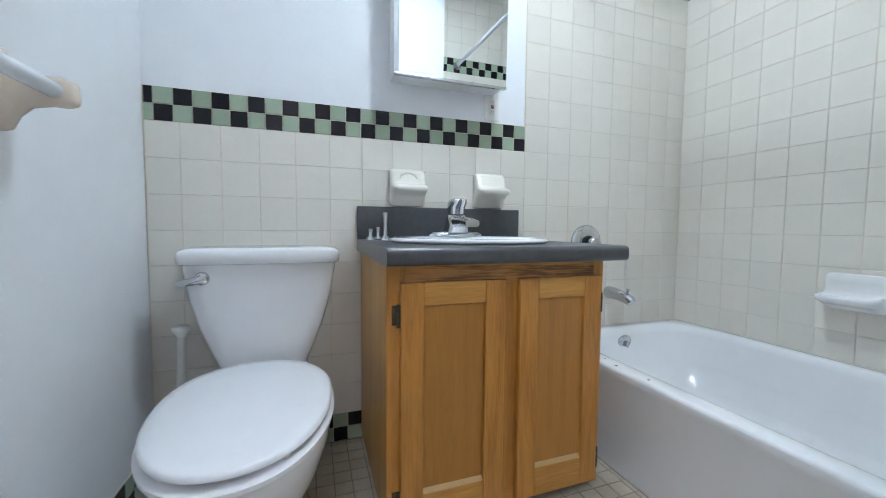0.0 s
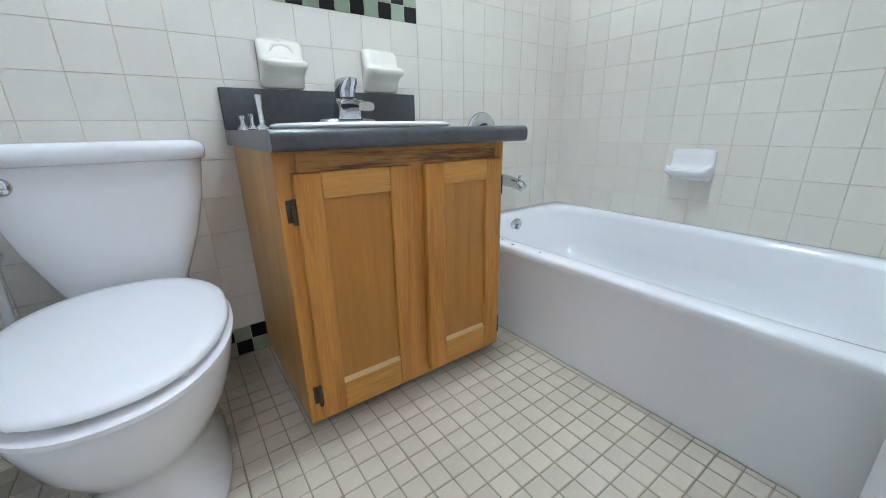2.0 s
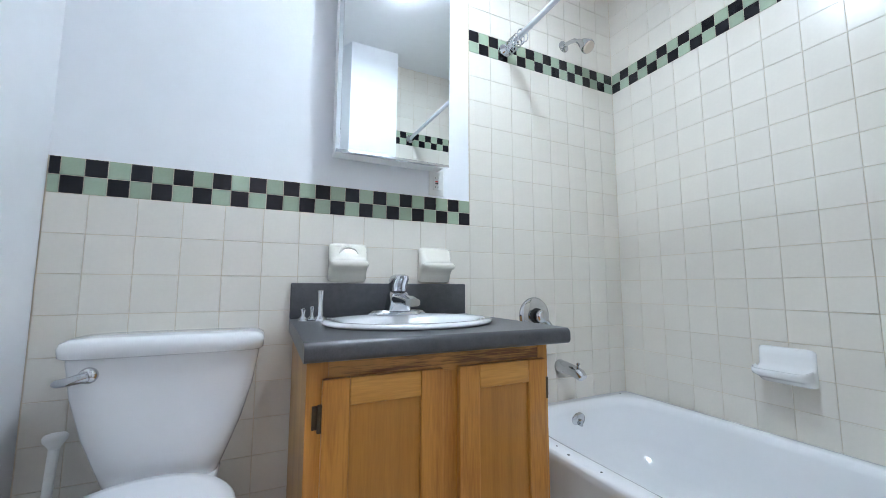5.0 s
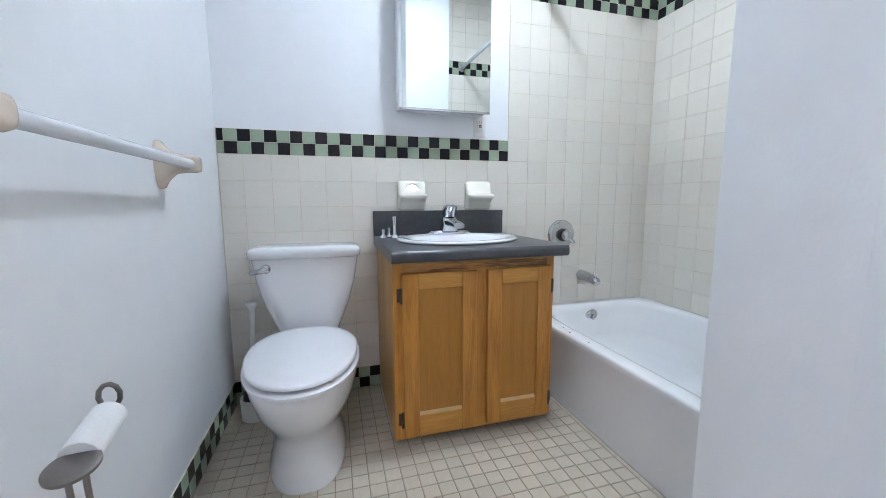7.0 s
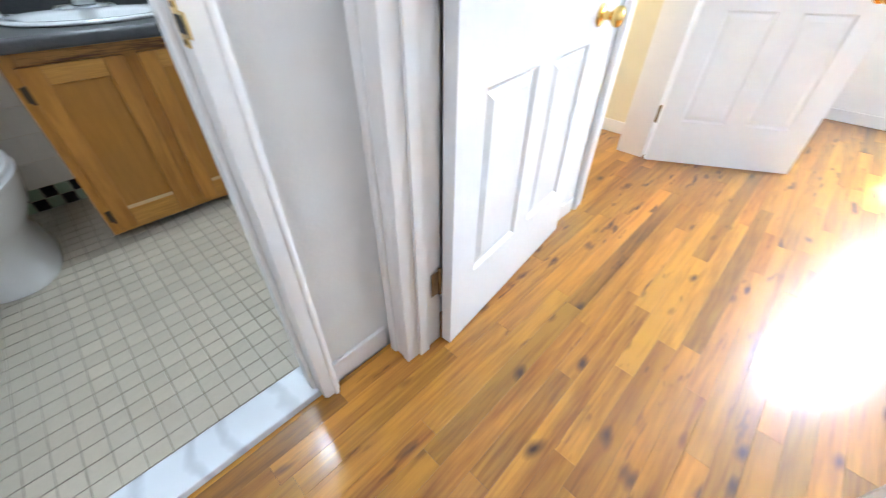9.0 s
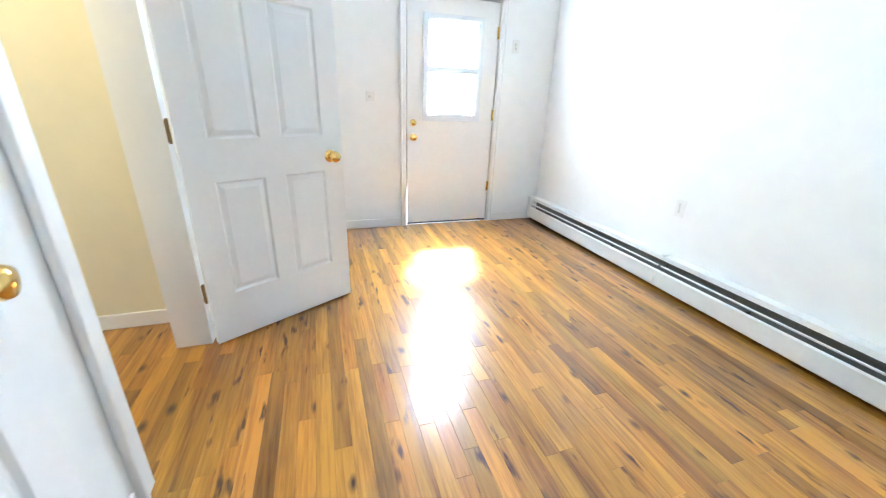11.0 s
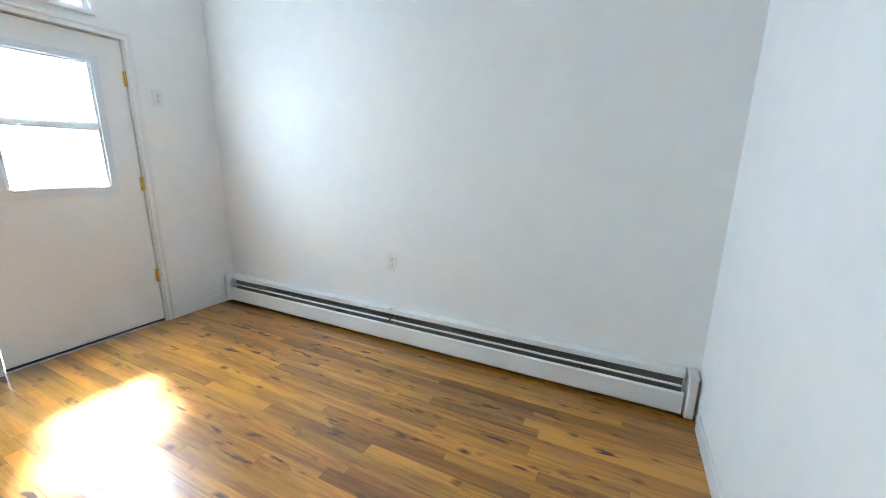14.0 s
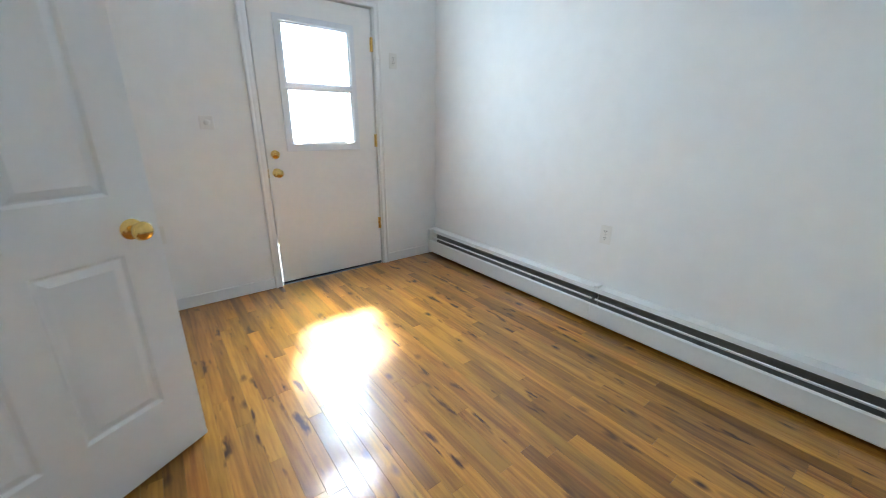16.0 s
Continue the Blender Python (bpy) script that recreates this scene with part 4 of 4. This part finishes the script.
# loose tap handles left on the worktop corner
sh = thing("chrome_handle_set", "loose chrome tap handles standing on the worktop corner", "tap parts")
for x, y, h, r in ((0.722, -0.115, 0.040, 0.008), (0.752, -0.098, 0.046, 0.008), (0.778, -0.105, 0.100, 0.011)):
    part("post", lathe([(r * 2.1, 0), (r * 2.0, 0.006), (r * 0.9, 0.016), (r * 0.75, h * 0.6), (r * 1.1, h), (r * 0.5, h + 0.003)], pose(x, y, CT + 0.0005), 16), CHROME, sh, smooth=True, angle=50)
part("foot_bar", box((0.712, -0.118, CT + 0.0006), (0.795, -0.095, CT + 0.007), 0.003), CHROME, sh)


# ceramic shelves on the tiles
def soap_shelf(name, cx, z0, mat, label, scoop):
    d = thing(name, label, "soap dish")
    w = 0.072
    prof = [(-0.001, z0 + 0.145), (-0.014, z0 + 0.148), (-0.026, z0 + 0.135), (-0.040, z0 + 0.098), (-0.060, z0 + 0.082), (-0.086, z0 + 0.080), (-0.094, z0 + 0.068), (-0.085, z0 + 0.056),
            (-0.050, z0 + 0.048), (-0.030, z0 + 0.030), (-0.020, z0 + 0.004), (-0.012, z0), (-0.001, z0)]
    rings = []
    for f, k, dz in ((0, 0.55, 0.010), (0.02, 0.80, 0.005), (0.07, 0.95, 0.002), (0.16, 1, 0), (0.5, 0.97 if scoop else 1, 0), (0.84, 1, 0), (0.93, 0.95, 0.002), (0.98, 0.80, 0.005), (1, 0.55, 0.010)):
        mid = z0 + 0.075
        rings.append([(cx - w + 2 * w * f, y * k if y < -0.002 else y, z - math.copysign(dz, z - mid)) for y, z in prof])
    part("body", loft(rings), mat, d, smooth=True, angle=80)
    if scoop:
        part("rib", tube([(cx - w * 0.5, -0.036, z0 + 0.108), (cx - w * 0.35, -0.027, z0 + 0.126), (cx, -0.023, z0 + 0.134), (cx + w * 0.35, -0.027, z0 + 0.126), (cx + w * 0.5, -0.036, z0 + 0.108)], [0.002, 0.006, 0.007, 0.006, 0.002], 12), mat, d, smooth=True, angle=80)
    return d


soap_shelf("soap_dish", 0.884, 0.956, DISH, "ivory ceramic tumbler holder on the tiles above the worktop", True)
soap_shelf("soap_dish", 1.248, 0.956, DISH, "ivory ceramic soap dish on the tiles above the worktop", False)
# bath soap dish on the tiled side wall
bd = thing("bath_soap_dish", "white ceramic soap dish on the tiles above the tub", "soap dish", at=pose(2.387, -0.715, 0.58, 0, 0, -90))
prof = [(-0.001, 0.135), (-0.010, 0.137), (-0.017, 0.130), (-0.020, 0.105), (-0.024, 0.075), (-0.034, 0.056), (-0.052, 0.048), (-0.076, 0.050), (-0.086, 0.056), (-0.095, 0.054), (-0.097, 0.044), (-0.088, 0.034), (-0.060, 0.024), (-0.030, 0.012), (-0.018, 0.002), (-0.010, 0), (-0.001, 0)]
rings = []
for x, k, dz in ((-0.085, 0.45, 0.010), (-0.083, 0.75, 0.006), (-0.076, 0.93, 0.002), (-0.062, 1, 0), (0.062, 1, 0), (0.076, 0.93, 0.002), (0.083, 0.75, 0.006), (0.085, 0.45, 0.010)):
    rings.append([(x, y * k if y < -0.002 else y, z - math.copysign(dz, z - 0.06)) for y, z in prof])
part("body", loft(rings), DISH_W, bd, smooth=True, angle=75)

# medicine cabinet
mc = thing("medicine_cabinet", "mirrored medicine cabinet hanging on the white wall", "cabinet")
MX0, MX1, MZ0, MZ1, MF = 0.812, 1.272, 1.440, 2.19, -0.105
part("body", box((MX0 + 0.004, MF + 0.012, MZ0 + 0.004), (MX1 - 0.004, 0.0055, MZ1 - 0.004), 0.002), TRIM, mc)
part("mirror", box((MX0 + 0.0145, MF, MZ0 + 0.006), (MX1, MF + 0.006, MZ1), 0.001), MIRROR, mc, "mirror glass")
part("mirror_bevel", loft([[(MX0, MF + 0.011, MZ0 + 0.006), (MX0 + 0.014, MF, MZ0 + 0.006), (MX0 + 0.014, MF + 0.0115, MZ0 + 0.006)], [(MX0, MF + 0.011, MZ1), (MX0 + 0.014, MF, MZ1), (MX0 + 0.014, MF + 0.0115, MZ1)]]), MIRROR, mc, "bevelled mirror strip")
part("bottom_rail", box((MX0, MF - 0.002, MZ0 - 0.004), (MX1, MF + 0.014, MZ0 + 0.0055), 0.001), CHROME, mc, "chrome bottom rail")
mc.matrix_world = pose(0, 0.006, MZ0) @ pose(0, 0, 0, 1.1, 0, 0) @ pose(0, -0.006, -MZ0)
gf = thing("safety_outlet", "white outlet with red and black buttons under the mirror cabinet", "outlet", at=pose(1.262, 0.006, 1.395, 90, 0, 0))
part("plate", box((-0.036, -0.058, 0), (0.036, 0.058, 0.006), 0.003), PLASTIC, gf)
part("face", box((-0.017, -0.034, 0.005), (0.017, 0.034, 0.009), 0.002), PLASTIC, gf)
part("button", box((-0.007, 0.001, 0.0085), (0.007, 0.007, 0.0115), 0.001), RED, gf, "red reset button")
part("button", box((-0.007, -0.007, 0.0085), (0.007, -0.001, 0.0115), 0.001), DARK, gf, "black test button")
for y in (-0.024, 0.018):
    for x in (-0.006, 0.006):
        part("slot", box((x - 0.001, y, 0.0088), (x + 0.001, y + 0.007, 0.0094)), DARK, gf)

# bathtub
tub = thing("bathtub", "white enamelled built-in bathtub with small black chips on the rim", "bathtub")
bx0, bx1, by0, by1, RIM = 1.510, 2.384, -1.632, -0.004, 0.388
cx, cy = (bx0 + bx1) / 2, (by0 + by1) / 2
hx, hy = (bx1 - bx0) / 2, (by1 - by0) / 2


def tub_ring(z, grow_x, grow_y, power, dx=0.0):
    return oval(cx + dx, cy, z, hx - grow_x, hy - grow_y, power, 96, hy - grow_y)


rings = [tub_ring(ZF, 0.012, 0, 60), tub_ring(0.10, 0.008, 0, 60), tub_ring(RIM - 0.035, 0.004, 0, 60), tub_ring(RIM - 0.012, 0.0, 0, 60), tub_ring(RIM - 0.003, 0.004, 0.002, 50), tub_ring(RIM, 0.012, 0.004, 40),
         tub_ring(RIM - 0.001, 0.055, 0.055, 9, 0.01), tub_ring(RIM - 0.006, 0.068, 0.075, 6.5, 0.01), tub_ring(RIM - 0.03, 0.078, 0.095, 6, 0.01), tub_ring(0.22, 0.105, 0.14, 5, 0.01), tub_ring(0.13, 0.14, 0.20, 4.5, 0.01),
         tub_ring(0.105, 0.18, 0.27, 4, 0.01), tub_ring(0.10, 0.28, 0.5, 3.5, 0.01)]
part("shell", loft(rings, False, True), ENAMEL, tub, smooth=True, angle=60)
part("overflow_plate", lathe([(0.040, 0), (0.040, 0.006), (0.030, 0.012), (0.010, 0.014)], pose(1.935, -0.104, 0.325, 100, 0, 0), 28), CHROME, tub, "chrome overflow plate", True, 50)
part("trip_lever", box((1.928, -0.132, 0.306), (1.942, -0.114, 0.336), 0.004), CHROME, tub)
for x, y, r in ((1.535, -0.47, 0.006), (1.548, -0.40, 0.004), (1.540, -0.60, 0.004), (2.30, -0.035, 0.004)):
    part("chip", lathe([(r, 0), (r * 0.7, 0.0012)], pose(x, y, RIM - 0.0005), 9), RUBBER_SHADE, tub, "black chip in the enamel")

# tub tap fittings on the wall
vl = thing("shower_valve", "round chrome shower valve with a single handle", "valve", at=pose(1.778, -0.002, 0.802, 90, 0, 0))
part("escutcheon", lathe([(0.088, 0), (0.088, 0.004), (0.080, 0.012), (0.055, 0.018), (0.040, 0.02)], pose(0, 0, 0), 40), CHROME, vl, smooth=True, angle=50)
part("handle", lathe([(0.026, 0.018), (0.024, 0.04), (0.030, 0.048), (0.032, 0.068), (0.024, 0.078), (0.006, 0.08)], pose(0, 0, 0), 28), CHROME, vl, smooth=True, angle=50)
# added ring: dark reflection and gap in the chrome, put in as colour
part("shade_ring", lathe([(0.037, 0.0195), (0.037, 0.024), (0.033, 0.026), (0.028, 0.026)], pose(0, 0, 0), 32), RUBBER_SHADE, vl, "dark ring painted for the gap and reflection round the handle", True)
part("lever", tube([(0, 0, 0.06), (0.022, -0.022, 0.068), (0.046, -0.044, 0.066)], [0.013, 0.011, 0.009], 12), CHROME, vl, smooth=True, angle=50)
spt = thing("tub_spout", "chrome tub spout with a diverter knob", "spout")
part("body", tube([(1.925, -0.003, 0.555), (1.925, -0.008, 0.555), (1.927, -0.05, 0.553), (1.930, -0.10, 0.546), (1.932, -0.135, 0.536), (1.932, -0.148, 0.524)], [0.030, 0.032, 0.029, 0.027, 0.026, 0.022], 24), CHROME, spt, smooth=True, angle=50)
part("diverter", lathe([(0.006, 0), (0.006, 0.015), (0.009, 0.018), (0.008, 0.026), (0.003, 0.028)], pose(1.931, -0.122, 0.562), 14), CHROME, spt, smooth=True)
sw = thing("wall_shower", "chrome shower arm and head on the tiled wall", "shower")
part("flange", lathe([(0.032, 0), (0.031, 0.004), (0.018, 0.012), (0.010, 0.014)], pose(2.02, -0.002, 2.25, 90, 0, 0), 24), CHROME, sw, smooth=True)
part("arm", tube([(2.02, -0.003, 2.25), (2.023, -0.04, 2.252), (2.028, -0.075, 2.245), (2.032, -0.10, 2.225)], 0.0105, 14), CHROME, sw, smooth=True)
part("head", tube([(2.032, -0.098, 2.227), (2.034, -0.110, 2.214), (2.037, -0.125, 2.198), (2.042, -0.150, 2.168), (2.043, -0.155, 2.162)], [0.013, 0.016, 0.026, 0.036, 0.034], 24), CHROME, sw, smooth=True)
part("face", tube([(2.0425, -0.1535, 2.1635), (2.044, -0.158, 2.158)], [0.031, 0.030], 24), IVORY, sw, "ivory spray face", True)
rd = thing("shower_rod", "white tubular shower curtain rod with chrome rings bunched at the wall", "curtain rod")
part("tube", tube([(1.632, -0.004, 2.115), (1.632, -1.63, 2.115)], 0.0125, 18), CLEAR, rd, smooth=True)
for y, r in ((-0.003, -90), (-1.631, 90)):
    part("flange", lathe([(0.034, 0), (0.033, 0.008), (0.020, 0.02), (0.015, 0.028)], pose(1.632, y, 2.115, -r, 0, 0), 24), CHROME, rd, smooth=True)
rings_at = [(0.045, 4), (0.056, -6), (0.066, 8), (0.076, -3), (0.088, 10), (0.098, -8), (0.108, 5), (0.120, -10), (0.134, 12), (0.15, -4)]
for y, tilt in rings_at:
    cr = tagged(part("curtain_ring", tube([(0.027 * math.cos(2 * math.pi * k / 20), 0, 0.030 * math.sin(2 * math.pi * k / 20) * (1.25 if k > 10 else 1)) for k in range(21)], 0.0023, 6), CHROME, smooth=True), "chrome wire shower curtain ring on the rod", "curtain ring", "rings on the shower rod")
    cr.matrix_world = pose(1.632, -y, 2.108, tilt, 0, tilt * 1.5)

# towel bar
tb = thing("towel_bar", "pale translucent towel bar between two ivory ceramic brackets", "towel bar")
for y in (-0.598, -1.30):
    rings = []
    for f, w, h, dz in ((0.0, 0.032, 0.072, 0.0), (0.012, 0.031, 0.070, 0.0), (0.024, 0.024, 0.050, 0.002), (0.045, 0.019, 0.032, 0.004), (0.075, 0.018, 0.026, 0.004), (0.098, 0.021, 0.026, 0.003), (0.110, 0.018, 0.022, 0.003), (0.113, 0.010, 0.012, 0.003)):
        rings.append([(0.0005 + f, y + w * math.copysign(abs(math.cos(a)) ** 0.7, math.cos(a)), 1.110 + dz + h * math.copysign(abs(math.sin(a)) ** 0.9, math.sin(a))) for a in [2 * math.pi * i / 24 for i in range(24)]])
    part("bracket", loft(rings), IVORY, tb, "ivory ceramic bracket", True, 60)
part("bar", tube([(0.088, -0.598, 1.113), (0.088, -1.30, 1.113)], 0.0145, 18), CLEAR, tb, smooth=True)

# toilet paper stand
SXP, SYP = 0.112, -1.245
st = thing("toilet_paper_stand", "grey metal toilet paper stand holding one roll", "paper stand", at=pose(SXP, SYP, 0, 0, 0, 0))
part("base", lathe([(0.084, 0), (0.088, 0.004), (0.086, 0.022), (0.076, 0.028), (0.02, 0.03)], pose(0, 0, ZF), 36), STEEL, st, smooth=True, angle=50)
for x in (-0.011, 0.011):
    part("upright", tube([(x, 0, ZF + 0.028), (x + 0.006, -0.02, 0.32), (x + 0.016, -0.054, 0.590), (x + 0.016, -0.055, 0.618)], 0.0042, 10), STEEL, st, smooth=True)
part("disc", lathe([(0.027, 0), (0.033, 0.003), (0.033, 0.008), (0.027, 0.011), (0.01, 0.012)], pose(0.018, -0.062, 0.620, 12, 0, 0), 28), STEEL, st, smooth=True, angle=50)
part("arm", tube([(0.018, -0.06, 0.627), (0.014, 0.01, 0.638), (0.008, 0.052, 0.646)] + [(0.006 + 0.016 * math.sin(a), 0.062, 0.669 - 0.021 * math.cos(a)) for a in [k * 0.6 for k in range(11)]], 0.0042, 10), STEEL, st, smooth=True)
rl = tagged(part("toilet_roll", lathe([(0.016, 0), (0.025, 0), (0.026, 0.002), (0.026, 0.092), (0.025, 0.094), (0.016, 0.094), (0.016, 0.002)], pose(0, 0, 0), 36), PAPER, smooth=True), "white roll of toilet paper on the metal stand", "toilet paper")
rl.matrix_world = pose(SXP + 0.016, SYP - 0.044, 0.627, -90 + 9, 0, 4)


# ---- pieces of walls and floors ----
MESHES = {}


def tile_mesh(sx, sy, h, mat):
    key = (round(sx, 4), round(sy, 4), h, mat.name)
    if key not in MESHES:
        MESHES[key] = piece_mesh("tile", sx, sy, h, mat, 0.0009)
    return MESHES[key]


def cuts(a, b, start, pitch):
    """Joints of a course from a to b, with one joint at start."""
    k = math.floor((a - start) / pitch + 1e-6) + 1
    xs = [a]
    while start + k * pitch < b - 1e-4:
        if start + k * pitch > a + 0.012:
            xs.append(start + k * pitch)
        k += 1
    if b - xs[-1] < 0.012 and len(xs) > 1:
        xs.pop()
    return xs + [b]


def lay(parent, frame_m, us, vs, mat_of, joint=0.0018, h=0.0024, name="tile", jitter=0.0):
    """Tiles between the joints us and vs, in the plane of frame_m (its z stands out of the wall)."""
    for j in range(len(vs) - 1):
        for i in range(len(us) - 1):
            sx, sy = us[i + 1] - us[i] - joint, vs[j + 1] - vs[j] - joint
            if sx < 0.006 or sy < 0.006:
                continue
            ob = new(name, tile_mesh(sx, sy, h, mat_of(i, j)))
            m = frame_m @ Matrix.Translation(((us[i] + us[i + 1]) / 2, (vs[j] + vs[j + 1]) / 2, random.uniform(-jitter, jitter)))
            m = m @ Euler((random.uniform(-1, 1) * jitter * 6, random.uniform(-1, 1) * jitter * 6, 0)).to_matrix().to_4x4()
            ob.parent = parent
            ob.matrix_world = m


def checks(i, j):
    return TILE_K if (i + j) % 2 else TILE_G


def checks2(i, j):
    return TILE_G if (i + j) % 2 else TILE_K


def plain(i, j):
    return TILE


T, B = 0.1205, 0.0559
Z1 = ZF + 2 * B
Z2 = Z1 + 9 * T
Z3 = Z2 + 2 * B
ZS = Z1 + 16 * T
BACK = Matrix(((1, 0, 0, 0), (0, 0, -1, 0.002), (0, 1, 0, 0), (0, 0, 0, 1)))      # u = x, v = z, out = -y
EAST = Matrix(((0, 0, -1, 2.387), (-1, 0, 0, 0), (0, 1, 0, 0), (0, 0, 0, 1)))      # u = -y, v = z, out = -x
WEST = Matrix(((0, 0, 1, 0.004), (1, 0, 0, 0), (0, 1, 0, 0), (0, 0, 0, 1)))        # u = y, v = z, out = +x
END = Matrix(((-1, 0, 0, 0), (0, 0, 1, -1.632), (0, 1, 0, 0), (0, 0, 0, 1)))       # u = -x, v = z, out = +y
CHW = Matrix(((-0.4346, 0, -0.9006, 1.0964), (-0.9006, 0, 0.4346, -1.4583), (0, 1, 0, 0), (0, 0, 0, 1)))      # chase side, splayed


def grout(parent, lo, hi):
    part("grout", box(lo, hi), GROUT, parent)


rowsA = [Z1 + k * T for k in range(10)]
rowsB = [Z1 + k * T for k in range(17)]
rowsC = [ZS + 2 * B + k * T for k in range(5)]
rowsC = [z for z in rowsC if z < TOP - 0.02] + [TOP - 0.002]
XE = 1.4285
grout(wall_back, (0.001, 0.002, ZF), (XE - 0.001, 0.0058, Z3))
grout(wall_back, (XE - 0.001, 0.002, ZF), (2.389, 0.0058, TOP - 0.001))
grout(wall_east, (2.387, -1.634, ZF), (2.3908, 0.002, TOP - 0.001))
grout(wall_end, (1.462, -1.6358, ZF), (2.387, -1.632, TOP - 0.001))
grout(wall_west, (0.0002, -1.695, ZF), (0.004, 0.002, Z1))
ux = cuts(0.004, XE, XE, T)
uc = cuts(0.004, XE, XE, B)
J4 = 0.0002
lay(wall_back, BACK, ux, rowsA, plain, jitter=J4)
lay(wall_back, BACK, uc, [Z2, Z2 + B, Z3], checks if len(uc) % 2 else checks2, 0.002)
lay(wall_back, BACK, uc, [ZF, ZF + B, Z1], checks, 0.002)
ub = cuts(XE, 2.385, XE, T)
uk = cuts(XE, 2.385, XE, B)
lay(wall_back, BACK, ub, [z for z in rowsB if z > 0.25], plain, jitter=J4)
lay(wall_back, BACK, uk, [ZS, ZS + B, ZS + 2 * B], checks, 0.002)
lay(wall_back, BACK, ub, rowsC, plain, jitter=J4)
ue = cuts(0.0, 1.632, 0.0, T)
ueb = cuts(0.0, 1.632, 0.0, B)
lay(wall_east, EAST, ue, [z for z in rowsB if z > 0.25], plain, jitter=J4)
lay(wall_east, EAST, ueb, [ZS, ZS + B, ZS + 2 * B], checks2, 0.002)
lay(wall_east, EAST, ue, rowsC, plain, jitter=J4)
un = cuts(-2.385, -1.464, -2.385, T)
unb = cuts(-2.385, -1.464, -2.385, B)
lay(wall_end, END, un, [z for z in rowsB if z > 0.25], plain, jitter=J4)
lay(wall_end, END, unb, [ZS, ZS + B, ZS + 2 * B], checks, 0.002)
lay(wall_end, END, un, rowsC, plain, jitter=J4)
uw = cuts(-1.69, 0.0, 0.0, B)
lay(wall_west, WEST, uw, [ZF, ZF + B, Z1], checks, 0.002)
lay(wall_chase, CHW, cuts(0.004, 0.325, 0.004, B), [ZF, ZF + B, Z1], checks, 0.002)

# bathroom floor: the open stretch as single tiles, the rest joined
FP = 0.0575
FLOOR = Matrix.Translation((0, 0, ZF - 0.003))
xs = cuts(0.006, 1.52, 0.006, FP)
ys = cuts(-1.692, -0.004, -1.692, FP)
rest = bmesh.new()
fm = {}
for j in range(len(ys) - 1):
    for i in range(len(xs) - 1):
        sx, sy = xs[i + 1] - xs[i] - 0.0034, ys[j + 1] - ys[j] - 0.0034
        mx, my = (xs[i] + xs[i + 1]) / 2, (ys[j] + ys[j + 1]) / 2
        if sx < 0.006 or sy < 0.006:
            continue
        if 0.44 < mx < 1.50 and -1.5 < my < -0.55:
            key = (round(sx, 4), round(sy, 4))
            if key not in fm:
                fm[key] = piece_mesh("floor_tile", sx, sy, 0.003, FTILE, 0.0015)
            ob = new("floor_tile", fm[key])
            ob.parent = floor_bath
            ob.matrix_world = FLOOR @ Matrix.Translation((mx, my, random.uniform(-0.0002, 0.0003)))
        else:
            loft([[(mx + sx / 2 * a, my + sy / 2 * b, ZF - 0.003 + z) for a, b in ((-1, -1), (1, -1), (1, 1), (-1, 1))] for z in (-0.001, 0.003)], False, True, rest)
tagged(part("floor_tiles", rest, FTILE, floor_bath), kind="stuff")

# floorboards: strips of uneven length along x
BW = 0.0635


def boards(parent, x0, x1, y0, y1, name="plank"):
    y = y0
    while y < y1 - 0.01:
        w = min(BW, y1 - y)
        x = x0
        first = True
        while x < x1 - 0.01:
            ln = random.uniform(0.35, 1.25) if not first else random.uniform(0.15, 0.9)
            first = False
            if x1 - x - ln < 0.22:
                ln = x1 - x
            ob = new(name, piece_mesh(name, ln - 0.0006, w - 0.0004, 0.004, PLANK, 0.0004))
            ob.parent = parent
            ob.matrix_world = Matrix.Translation((x + ln / 2, y + w / 2, -0.004 + random.uniform(-0.0003, 0.0003)))
            x += ln
        y += w


boards(floor_room, 1.22, 4.985, -4.71, -3.10)
boards(floor_room, -0.9, 4.985, -3.10, -1.816)
boards(floor_room, 1.22, 4.985, -1.816, -1.70)
boards(floor_next, 2.511, 3.52, -1.70, 0.5)
